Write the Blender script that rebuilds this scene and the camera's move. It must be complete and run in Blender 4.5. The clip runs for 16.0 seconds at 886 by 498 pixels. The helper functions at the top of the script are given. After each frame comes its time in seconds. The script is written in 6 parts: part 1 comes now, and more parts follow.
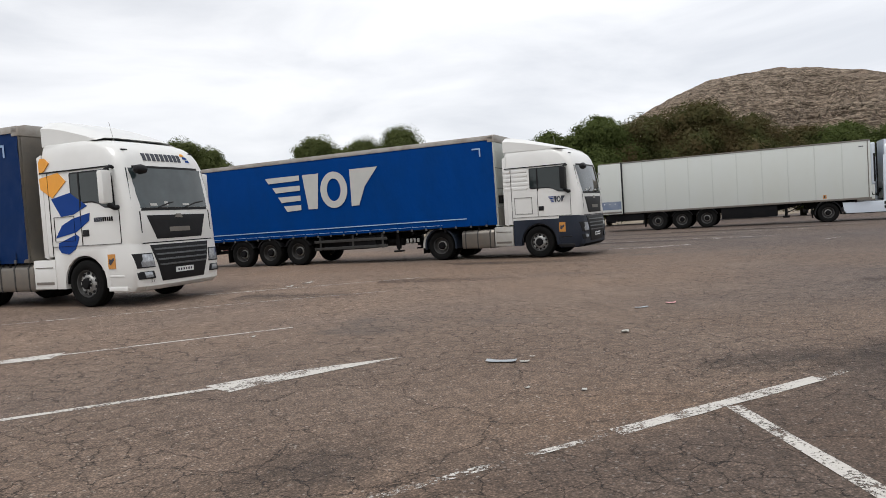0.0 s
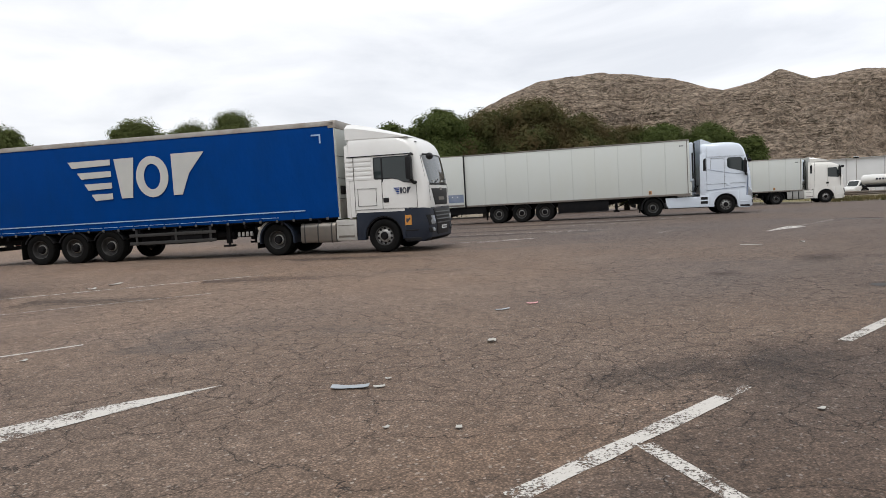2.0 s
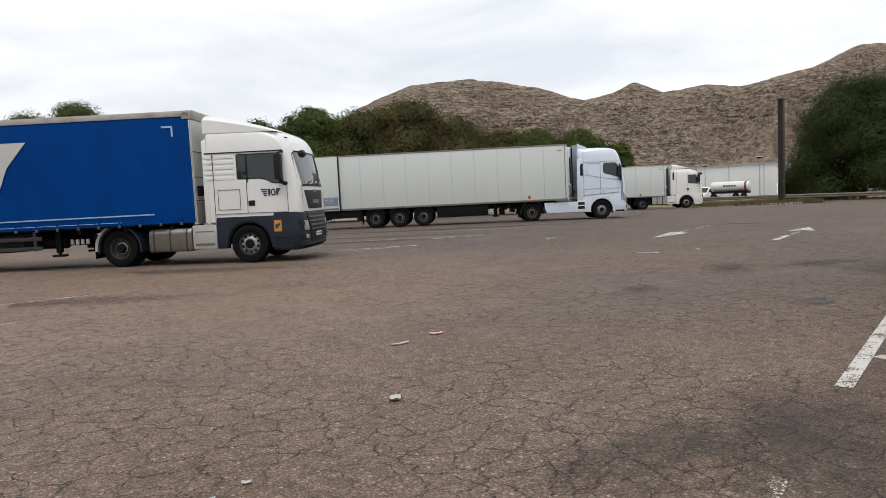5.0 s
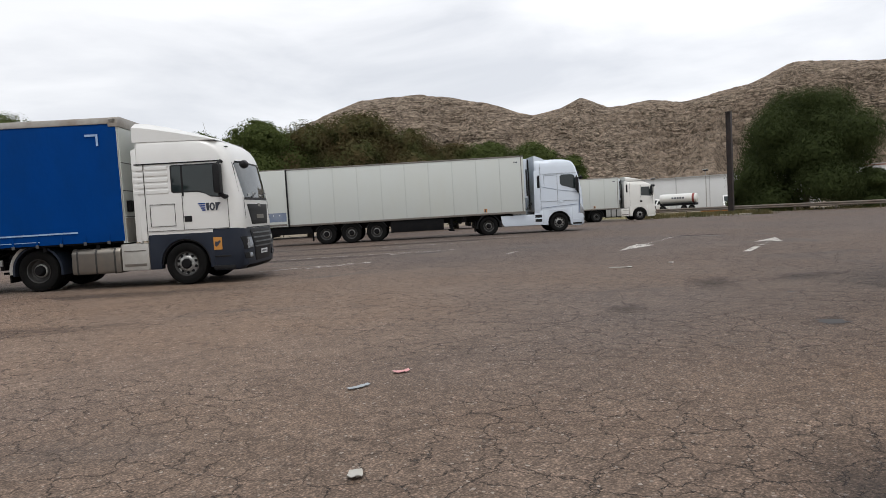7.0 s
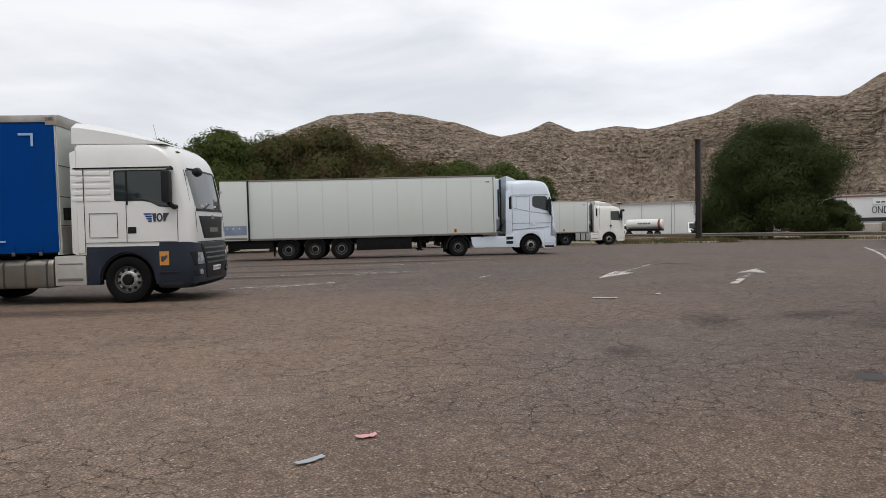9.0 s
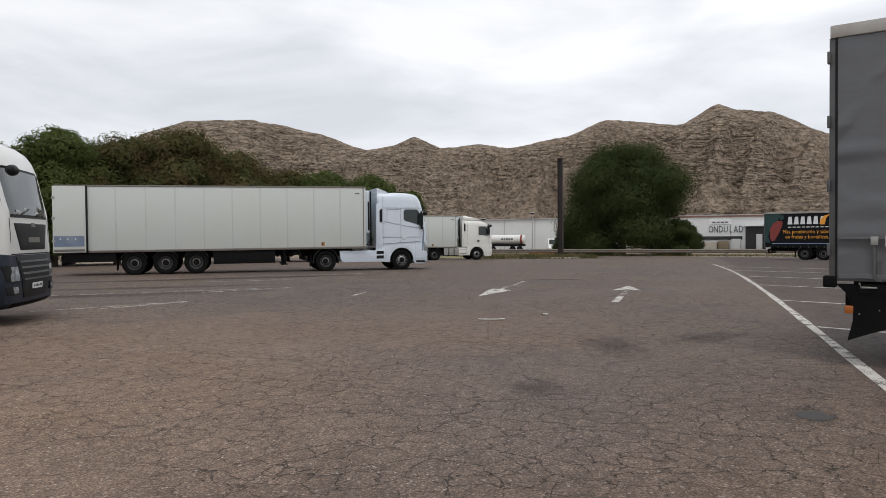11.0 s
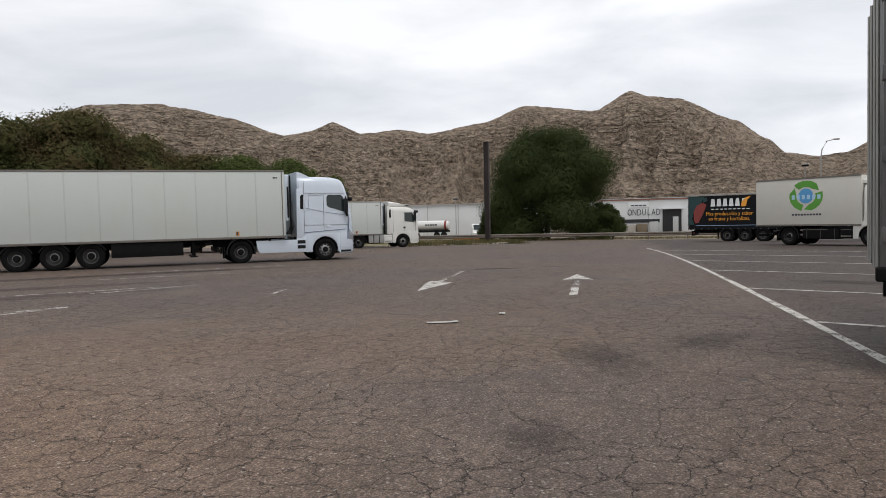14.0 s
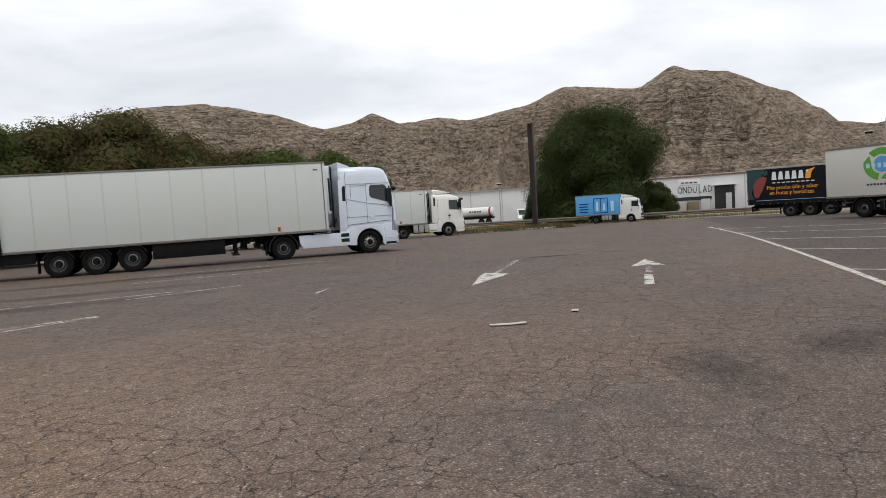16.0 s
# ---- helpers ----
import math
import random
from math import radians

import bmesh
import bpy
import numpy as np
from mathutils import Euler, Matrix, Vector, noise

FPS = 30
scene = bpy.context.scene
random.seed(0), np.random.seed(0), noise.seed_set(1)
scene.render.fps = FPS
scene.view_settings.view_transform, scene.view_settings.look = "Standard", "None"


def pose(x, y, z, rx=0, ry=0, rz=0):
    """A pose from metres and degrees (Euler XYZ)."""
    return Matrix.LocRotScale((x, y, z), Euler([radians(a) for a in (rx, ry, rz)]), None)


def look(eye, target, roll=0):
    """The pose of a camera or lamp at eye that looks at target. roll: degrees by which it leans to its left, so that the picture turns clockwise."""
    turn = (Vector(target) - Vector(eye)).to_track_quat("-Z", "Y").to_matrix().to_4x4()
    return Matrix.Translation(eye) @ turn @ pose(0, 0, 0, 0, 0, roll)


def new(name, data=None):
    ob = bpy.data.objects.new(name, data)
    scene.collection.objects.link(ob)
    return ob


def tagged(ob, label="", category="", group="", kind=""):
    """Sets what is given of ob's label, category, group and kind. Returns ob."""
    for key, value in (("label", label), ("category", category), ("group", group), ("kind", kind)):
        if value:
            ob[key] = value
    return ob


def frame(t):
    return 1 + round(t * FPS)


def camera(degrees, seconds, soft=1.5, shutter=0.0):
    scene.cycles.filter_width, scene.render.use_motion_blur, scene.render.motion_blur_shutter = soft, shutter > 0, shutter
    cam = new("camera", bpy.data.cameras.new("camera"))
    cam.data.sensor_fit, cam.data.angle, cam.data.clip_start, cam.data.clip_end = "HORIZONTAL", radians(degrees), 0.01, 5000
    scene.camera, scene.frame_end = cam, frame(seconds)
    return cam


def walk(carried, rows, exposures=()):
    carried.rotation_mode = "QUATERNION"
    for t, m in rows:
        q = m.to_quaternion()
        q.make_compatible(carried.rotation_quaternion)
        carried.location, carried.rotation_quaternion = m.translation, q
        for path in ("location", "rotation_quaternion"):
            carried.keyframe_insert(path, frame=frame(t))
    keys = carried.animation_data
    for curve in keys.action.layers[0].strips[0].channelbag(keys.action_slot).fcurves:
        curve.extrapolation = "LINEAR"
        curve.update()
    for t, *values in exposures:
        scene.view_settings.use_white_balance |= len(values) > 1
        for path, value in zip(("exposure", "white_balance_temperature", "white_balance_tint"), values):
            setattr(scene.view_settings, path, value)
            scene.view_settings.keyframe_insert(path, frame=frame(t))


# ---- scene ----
cam = camera(64.9, 16.0, soft=0.7)
PATH = [
    (0, (0.994, 0.034, 1.542), (1.763, 1.877, 1.446), -3.6),
    (0.5, (1.149, 0.362, 1.527), (2.046, 2.146, 1.417), -4.6),
    (0.6, (1.178, 0.418, 1.545), (2.141, 2.168, 1.439), -4.8),
    (1, (1.262, 0.674, 1.542), (2.399, 2.314, 1.396), -5.0),
    (1.5, (1.414, 0.98, 1.53), (2.478, 2.672, 1.454), -5.2),
    (2, (1.584, 1.314, 1.516), (2.748, 2.934, 1.373), -3.0),
    (2.5, (1.697, 1.634, 1.547), (3.029, 3.118, 1.385), -4.7),
    (3, (1.879, 1.925, 1.545), (3.09, 3.514, 1.461), -3.4),
    (3.5, (2.056, 2.211, 1.54), (3.342, 3.74, 1.442), -3.4),
    (4, (2.215, 2.502, 1.551), (3.67, 3.865, 1.398), -5.0),
    (4.2, (2.296, 2.631, 1.544), (3.733, 4.015, 1.404), -4.3),
    (4.5, (2.448, 2.765, 1.53), (3.828, 4.209, 1.418), -2.7),
    (5, (2.672, 2.976, 1.542), (4.111, 4.356, 1.39), -2.5),
    (5.2, (2.776, 3.075, 1.552), (4.328, 4.328, 1.415), -2.6),
    (7.3, (3.686, 4.119, 1.487), (5.208, 5.412, 1.38), -3.3),
    (7.5, (3.781, 4.199, 1.496), (5.264, 5.536, 1.388), -3.1),
    (8, (4.015, 4.439, 1.519), (5.605, 5.644, 1.393), -4.0),
    (8.5, (4.202, 4.698, 1.537), (5.809, 5.88, 1.4), -3.8),
    (9, (4.486, 4.916, 1.536), (6.085, 6.115, 1.468), -1.2),
    (9.5, (4.71, 5.14, 1.544), (6.414, 6.183, 1.457), -2.3),
    (9.7, (4.792, 5.259, 1.552), (6.541, 6.222, 1.442), -2.7),
    (11.8, (6.042, 6.152, 1.545), (7.85, 7.007, 1.511), 0.1),
    (12, (6.162, 6.209, 1.551), (7.981, 7.039, 1.485), 0.3),
    (12.5, (6.498, 6.437, 1.543), (8.398, 7.059, 1.489), 0.3),
    (13, (6.826, 6.645, 1.56), (8.736, 7.234, 1.481), -0.3),
    (13.5, (7.155, 6.842, 1.573), (9.043, 7.496, 1.494), 0.2),
    (14, (7.405, 7.107, 1.57), (9.292, 7.767, 1.493), -1.2),
    (14.5, (7.724, 7.299, 1.556), (9.584, 8.026, 1.452), -0.9),
    (15, (8.031, 7.454, 1.547), (9.865, 8.236, 1.387), -1.0),
    (15.5, (8.376, 7.623, 1.576), (10.214, 8.397, 1.433), -3.9),
    (16, (8.716, 7.831, 1.579), (10.555, 8.609, 1.471), -3.6),
]
walk(cam, [(t, look(eye, target, roll)) for t, eye, target, roll in PATH], [(0.0, 0.13), (2.0, 0.17), (4.0, 0.07), (5.0, 0.17), (7.5, 0.05), (8.2, 0.10), (9.0, -0.02), (12.5, -0.05), (14.5, -0.05), (15.5, 0.10), (16.0, 0.07)])


# ---- light ----
world = bpy.data.worlds.new("overcast_sky")
scene.world = world
world.use_nodes = True
nt = world.node_tree
nt.nodes.clear()
w_out = nt.nodes.new("ShaderNodeOutputWorld")
w_bg = nt.nodes.new("ShaderNodeBackground")
w_bg.inputs["Strength"].default_value = 1.0
w_sky = nt.nodes.new("ShaderNodeTexSky")
w_sky.sky_type = "NISHITA"
w_sky.sun_disc = False
w_sky.sun_elevation = radians(48)
w_sky.sun_rotation = radians(200)
w_dim = nt.nodes.new("ShaderNodeMix")
w_dim.data_type = "RGBA"
w_dim.blend_type = "MULTIPLY"
w_dim.inputs[0].default_value = 1.0
nt.links.new(w_sky.outputs[0], w_dim.inputs[6])
w_dim.inputs[7].default_value = (0.09, 0.09, 0.09, 1)
w_co = nt.nodes.new("ShaderNodeTexCoord")
w_map = nt.nodes.new("ShaderNodeMapping")
w_map.inputs["Scale"].default_value = (1.5, 1.5, 5.6)
nt.links.new(w_co.outputs["Generated"], w_map.inputs[0])
w_n = nt.nodes.new("ShaderNodeTexNoise")
w_n.inputs["Scale"].default_value = 1.7
w_n.inputs["Detail"].default_value = 7
w_n.inputs["Roughness"].default_value = 0.52
w_n.inputs["Distortion"].default_value = 0.35
nt.links.new(w_map.outputs[0], w_n.inputs["Vector"])
w_r = nt.nodes.new("ShaderNodeValToRGB")
w_r.color_ramp.elements[0].position = 0.30
w_r.color_ramp.elements[0].color = (0.75, 0.775, 0.83, 1)
w_r.color_ramp.elements[1].position = 0.585
w_r.color_ramp.elements[1].color = (1.055, 1.065, 1.095, 1)
nt.links.new(w_n.outputs["Fac"], w_r.inputs[0])
w_mix = nt.nodes.new("ShaderNodeMix")
w_mix.data_type = "RGBA"
w_mix.inputs[0].default_value = 0.93
nt.links.new(w_dim.outputs[2], w_mix.inputs[6])
nt.links.new(w_r.outputs[0], w_mix.inputs[7])
w_dot = nt.nodes.new("ShaderNodeVectorMath")
w_dot.operation = "DOT_PRODUCT"
w_dot.inputs[1].default_value = (0.95, -0.30, 0.0)
nt.links.new(w_co.outputs["Generated"], w_dot.inputs[0])
w_side = nt.nodes.new("ShaderNodeMapRange")
for k, q in ((1, -0.2), (2, 1.0), (3, 0.90), (4, 1.06)):
    w_side.inputs[k].default_value = q
nt.links.new(w_dot.outputs["Value"], w_side.inputs[0])
nt.links.new(w_side.outputs[0], w_bg.inputs["Strength"])
nt.links.new(w_mix.outputs[2], w_bg.inputs[0])
nt.links.new(w_bg.outputs[0], w_out.inputs[0])

sun_data = bpy.data.lights.new("sun", "SUN")
sun_data.energy = 1.4
sun_data.angle = radians(24)
sun_data.color = (1.0, 0.98, 0.96)
sun = new("sun", sun_data)
sun.matrix_world = look((0, 0, 60), (22, 14, 0))


# ---- materials ----
def mat(name, col, rough=0.5, metal=0.0, var=0.12, scale=3.0, bump=0.0, bscale=60.0, dirt=None, damt=0.0, dscale=1.2, coat=0.0, spec=0.5, stretch=(1, 1, 1), bdist=0.02):
    m = bpy.data.materials.new(name)
    m.use_nodes = True
    t = m.node_tree
    b = t.nodes["Principled BSDF"]
    b.inputs["Roughness"].default_value = rough
    b.inputs["Metallic"].default_value = metal
    b.inputs["Coat Weight"].default_value = coat
    b.inputs["Specular IOR Level"].default_value = spec
    co = t.nodes.new("ShaderNodeTexCoord")
    mp = t.nodes.new("ShaderNodeMapping")
    mp.inputs["Scale"].default_value = stretch
    t.links.new(co.outputs["Object"], mp.inputs[0])
    n = t.nodes.new("ShaderNodeTexNoise")
    n.inputs["Scale"].default_value = scale
    n.inputs["Detail"].default_value = 6
    t.links.new(mp.outputs[0], n.inputs["Vector"])
    mx = t.nodes.new("ShaderNodeMix")
    mx.data_type = "RGBA"
    mx.inputs[6].default_value = (*[c * (1 - var) for c in col], 1)
    mx.inputs[7].default_value = (*[min(1, c * (1 + var)) for c in col], 1)
    t.links.new(n.outputs["Fac"], mx.inputs[0])
    last = mx.outputs[2]
    if dirt:
        d = t.nodes.new("ShaderNodeTexNoise")
        d.inputs["Scale"].default_value = dscale
        d.inputs["Detail"].default_value = 8
        d.inputs["Roughness"].default_value = 0.65
        t.links.new(mp.outputs[0], d.inputs["Vector"])
        r = t.nodes.new("ShaderNodeMapRange")
        r.inputs[1].default_value, r.inputs[2].default_value = 0.42, 0.75
        r.inputs[3].default_value, r.inputs[4].default_value = 0.0, damt
        t.links.new(d.outputs["Fac"], r.inputs[0])
        m2 = t.nodes.new("ShaderNodeMix")
        m2.data_type = "RGBA"
        m2.inputs[7].default_value = (*dirt, 1)
        t.links.new(r.outputs[0], m2.inputs[0])
        t.links.new(last, m2.inputs[6])
        last = m2.outputs[2]
    t.links.new(last, b.inputs["Base Color"])
    if bump:
        bn = t.nodes.new("ShaderNodeTexNoise")
        bn.inputs["Scale"].default_value = bscale
        bn.inputs["Detail"].default_value = 4
        t.links.new(mp.outputs[0], bn.inputs["Vector"])
        bp = t.nodes.new("ShaderNodeBump")
        bp.inputs["Strength"].default_value = bump
        bp.inputs["Distance"].default_value = bdist
        t.links.new(bn.outputs["Fac"], bp.inputs["Height"])
        t.links.new(bp.outputs[0], b.inputs["Normal"])
    return m


WHITE = mat("white_truck_paint", (0.69, 0.688, 0.662), 0.28, var=0.03, coat=0.4, dirt=(0.45, 0.42, 0.37), damt=0.12)
COOL_WHITE = mat("cool_white_truck_paint", (0.61, 0.67, 0.74), 0.22, var=0.03, coat=0.4, dirt=(0.45, 0.45, 0.45), damt=0.12)
CREAM = mat("cream_truck_paint", (0.70, 0.69, 0.645), 0.34, var=0.04, coat=0.3, dirt=(0.4, 0.38, 0.33), damt=0.15)
SLATE = mat("dark_slate_paint", (0.015, 0.021, 0.034), 0.45, var=0.15, dirt=(0.04, 0.04, 0.045), damt=0.3, spec=0.25)
BLUE_TARP = mat("blue_tarpaulin", (0.0005, 0.042, 0.205), 0.50, var=0.12, scale=1.5, bump=0.45, bscale=2.6, dirt=(0.004, 0.036, 0.13), damt=0.5, stretch=(1, 1, 0.5), spec=0.04, bdist=0.07)
NAVY_TARP = mat("navy_tarpaulin", (0.001, 0.020, 0.090), 0.5, var=0.15, scale=1.5, bump=0.25, bscale=2.2, dirt=(0.03, 0.05, 0.11), damt=0.4, spec=0.08)
GREY_TARP = mat("grey_tarpaulin", (0.112, 0.115, 0.123), 0.32, var=0.2, scale=0.8, bump=0.45, bscale=1.3, bdist=0.05, dirt=(0.085, 0.083, 0.08), damt=0.5, stretch=(0.9, 1, 1.2))
DARK_GREY_POST = mat("grey_painted_post", (0.065, 0.068, 0.072), 0.5, var=0.2, scale=6, dirt=(0.2, 0.17, 0.13), damt=0.35)
REEFER = mat("white_insulated_panel", (0.555, 0.58, 0.55), 0.42, var=0.03, scale=0.7, dirt=(0.50, 0.50, 0.42), damt=0.35, dscale=0.7, stretch=(1, 1, 0.35))
REEFER_RIB = mat("grey_white_panel_joint", (0.505, 0.53, 0.50), 0.45, var=0.05, scale=1.5, dirt=(0.36, 0.36, 0.31), damt=0.4)
CREAM_BOX = mat("cream_box_panel", (0.60, 0.58, 0.52), 0.45, var=0.03, dirt=(0.5, 0.48, 0.42), damt=0.25)
PANEL_GREY = mat("blue_grey_panel", (0.15, 0.19, 0.27), 0.5, var=0.15, scale=4, dirt=(0.4, 0.42, 0.42), damt=0.4)
RAIL = mat("dirty_alloy_rail", (0.40, 0.38, 0.35), 0.5, 0.4, var=0.15, scale=5, dirt=(0.22, 0.17, 0.12), damt=0.7, dscale=2.0)
STEP = mat("pale_alloy_step", (0.46, 0.45, 0.42), 0.45, 0.3, var=0.1, scale=5, dirt=(0.28, 0.25, 0.2), damt=0.5, dscale=2)
ALLOY = mat("dull_alloy", (0.20, 0.185, 0.165), 0.40, 0.7, var=0.12, scale=4, dirt=(0.26, 0.22, 0.17), damt=0.6, dscale=2.0)
STEEL = mat("steel_wheel_paint", (0.40, 0.40, 0.385), 0.4, 0.4, var=0.2, scale=9, dirt=(0.07, 0.06, 0.055), damt=0.85, dscale=7)
DARK_STEEL = mat("grimy_dark_wheel_steel", (0.050, 0.049, 0.047), 0.55, 0.3, var=0.3, scale=9, dirt=(0.03, 0.028, 0.025), damt=0.8, dscale=6)
CHASSIS = mat("black_chassis_paint", (0.008, 0.008, 0.009), 0.6, var=0.3, scale=5, dirt=(0.017, 0.015, 0.013), damt=0.5, dscale=2.5, spec=0.08)
RUBBER = mat("tyre_rubber", (0.006, 0.006, 0.006), 0.85, var=0.25, scale=14, bump=0.2, bscale=40, dirt=(0.014, 0.013, 0.011), damt=0.4, dscale=3, spec=0.1)
BLACK = mat("black_plastic", (0.010, 0.010, 0.011), 0.5, var=0.25, scale=12, dirt=(0.03, 0.03, 0.03), damt=0.25, spec=0.2)
GLASS = mat("dark_cab_glass", (0.016, 0.024, 0.024), 0.04, var=0.35, scale=1.5, spec=0.55)
# paler and more mottled than GLASS: light through the cab put into the colour
WINDSCREEN = mat("see_through_tone_windscreen", (0.036, 0.050, 0.053), 0.05, var=0.7, scale=2.4, spec=0.7)
SLAT = mat("grey_grille_slat", (0.11, 0.115, 0.12), 0.4, 0.3, var=0.15, scale=8)
LAMP = mat("headlamp_lens", (0.36, 0.38, 0.40), 0.10, 0.4, var=0.75, scale=16, coat=0.8)
AMBER = mat("amber_lens", (0.36, 0.10, 0.015), 0.25, var=0.1)
ORANGE = mat("orange_decal", (0.78, 0.33, 0.03), 0.45, var=0.08, scale=8)
YELLOW_DECAL = mat("orange_yellow_sticker", (0.50, 0.22, 0.04), 0.5, var=0.1, scale=9)
DECAL_BLUE = mat("blue_decal", (0.004, 0.042, 0.22), 0.5, var=0.08, spec=0.15)
SKY_BLUE = mat("sky_blue_panel", (0.09, 0.33, 0.62), 0.4, var=0.1, scale=1.2)
PALE_BLUE = mat("pale_blue_decal", (0.42, 0.62, 0.78), 0.4, var=0.1)
DECAL_GREY = mat("silver_decal", (0.50, 0.50, 0.47), 0.5, var=0.06, dirt=(0.35, 0.36, 0.38), damt=0.35)
DECAL_DARK = mat("charcoal_decal", (0.03, 0.035, 0.05), 0.5, var=0.1)
DECAL_WHITE = mat("white_decal", (0.72, 0.73, 0.73), 0.5, var=0.04)
DECAL_PALE = mat("pale_tarp_print", (0.28, 0.40, 0.60), 0.5, var=0.15, scale=8)
RED = mat("red_decal", (0.22, 0.035, 0.028), 0.5, var=0.15, scale=3)
GREEN = mat("green_decal", (0.10, 0.33, 0.04), 0.45, var=0.2, scale=3)
TEAL = mat("teal_decal", (0.008, 0.040, 0.040), 0.45, var=0.25, scale=2)
BLACK_WRAP = mat("black_printed_tarpaulin", (0.008, 0.0085, 0.010), 0.5, var=0.3, scale=2, spec=0.12)
RUST = mat("rusty_painted_steel", (0.024, 0.019, 0.019), 0.7, var=0.35, scale=3, dirt=(0.09, 0.045, 0.03), damt=0.4, bump=0.3, bscale=20)
CONCRETE = mat("pale_concrete", (0.34, 0.31, 0.27), 0.85, var=0.18, scale=2, bump=0.3, bscale=25)
WALLPAINT = mat("white_sheet_cladding", (0.62, 0.63, 0.63), 0.6, var=0.05, scale=0.3, dirt=(0.45, 0.45, 0.43), damt=0.3, dscale=0.2)
ROOFGREY = mat("grey_roof_sheet", (0.42, 0.42, 0.42), 0.6, var=0.1, scale=0.4)
DARK_OPEN = mat("dark_doorway", (0.02, 0.02, 0.022), 0.7, var=0.3)
GALV = mat("galvanised_steel", (0.36, 0.36, 0.34), 0.5, 0.6, var=0.15, scale=4, dirt=(0.2, 0.15, 0.1), damt=0.4)
BARRIER = mat("weathered_barrier_steel", (0.17, 0.15, 0.13), 0.65, 0.3, var=0.2, scale=2, dirt=(0.13, 0.085, 0.055), damt=0.7, dscale=0.8)
BARK = mat("bark", (0.075, 0.058, 0.042), 0.9, var=0.35, scale=6, bump=0.6, bscale=14)
PAPER = mat("dirty_paper", (0.42, 0.41, 0.375), 0.8, var=0.12, scale=20, dirt=(0.35, 0.32, 0.27), damt=0.5, dscale=20)
SILVER_SCRAP = mat("crushed_grey_plastic", (0.33, 0.36, 0.38), 0.4, 0.2, var=0.2, scale=18)
DRYGRASS = mat("dry_grass", (0.19, 0.165, 0.075), 0.9, var=0.35, scale=0.8)


def leaf_mat(name, a, b, c):
    m = bpy.data.materials.new(name)
    m.use_nodes = True
    t = m.node_tree
    p = t.nodes["Principled BSDF"]
    p.inputs["Roughness"].default_value = 0.75
    p.inputs["Specular IOR Level"].default_value = 0.12
    g = t.nodes.new("ShaderNodeNewGeometry")
    co = t.nodes.new("ShaderNodeTexCoord")
    n = t.nodes.new("ShaderNodeTexNoise")
    n.inputs["Scale"].default_value = 0.45
    n.inputs["Detail"].default_value = 3
    t.links.new(co.outputs["Object"], n.inputs["Vector"])
    mr = t.nodes.new("ShaderNodeMapRange")
    mr.inputs[1].default_value, mr.inputs[2].default_value = 0.42, 0.62
    t.links.new(n.outputs["Fac"], mr.inputs[0])
    m1 = t.nodes.new("ShaderNodeMix")
    m1.data_type = "RGBA"
    m1.inputs[6].default_value, m1.inputs[7].default_value = (*a, 1), (*b, 1)
    t.links.new(g.outputs["Random Per Island"], m1.inputs[0])
    m2 = t.nodes.new("ShaderNodeMix")
    m2.data_type = "RGBA"
    m2.inputs[7].default_value = (*c, 1)
    t.links.new(mr.outputs[0], m2.inputs[0])
    t.links.new(m1.outputs[2], m2.inputs[6])
    t.links.new(m2.outputs[2], p.inputs["Base Color"])
    tr = t.nodes.new("ShaderNodeBsdfTranslucent")
    t.links.new(m2.outputs[2], tr.inputs["Color"])
    mx = t.nodes.new("ShaderNodeMixShader")
    mx.inputs[0].default_value = 0.38
    t.links.new(p.outputs[0], mx.inputs[1])
    t.links.new(tr.outputs[0], mx.inputs[2])
    t.links.new(mx.outputs[0], t.nodes["Material Output"].inputs["Surface"])
    return m


LEAF_GREEN = leaf_mat("green_leaves", (0.052, 0.074, 0.021), (0.112, 0.135, 0.041), (0.082, 0.105, 0.031))
LEAF_MIXED = leaf_mat("autumn_tinged_leaves", (0.054, 0.064, 0.022), (0.104, 0.106, 0.039), (0.112, 0.084, 0.039))
LEAF_DARK = leaf_mat("dark_green_leaves", (0.034, 0.048, 0.016), (0.064, 0.082, 0.027), (0.049, 0.064, 0.020))
LEAF_PINE = leaf_mat("pine_needles", (0.075, 0.098, 0.030), (0.135, 0.155, 0.055), (0.105, 0.125, 0.042))
LEAF_DRY = leaf_mat("dry_grass_blades", (0.12, 0.095, 0.045), (0.21, 0.17, 0.085), (0.09, 0.09, 0.04))


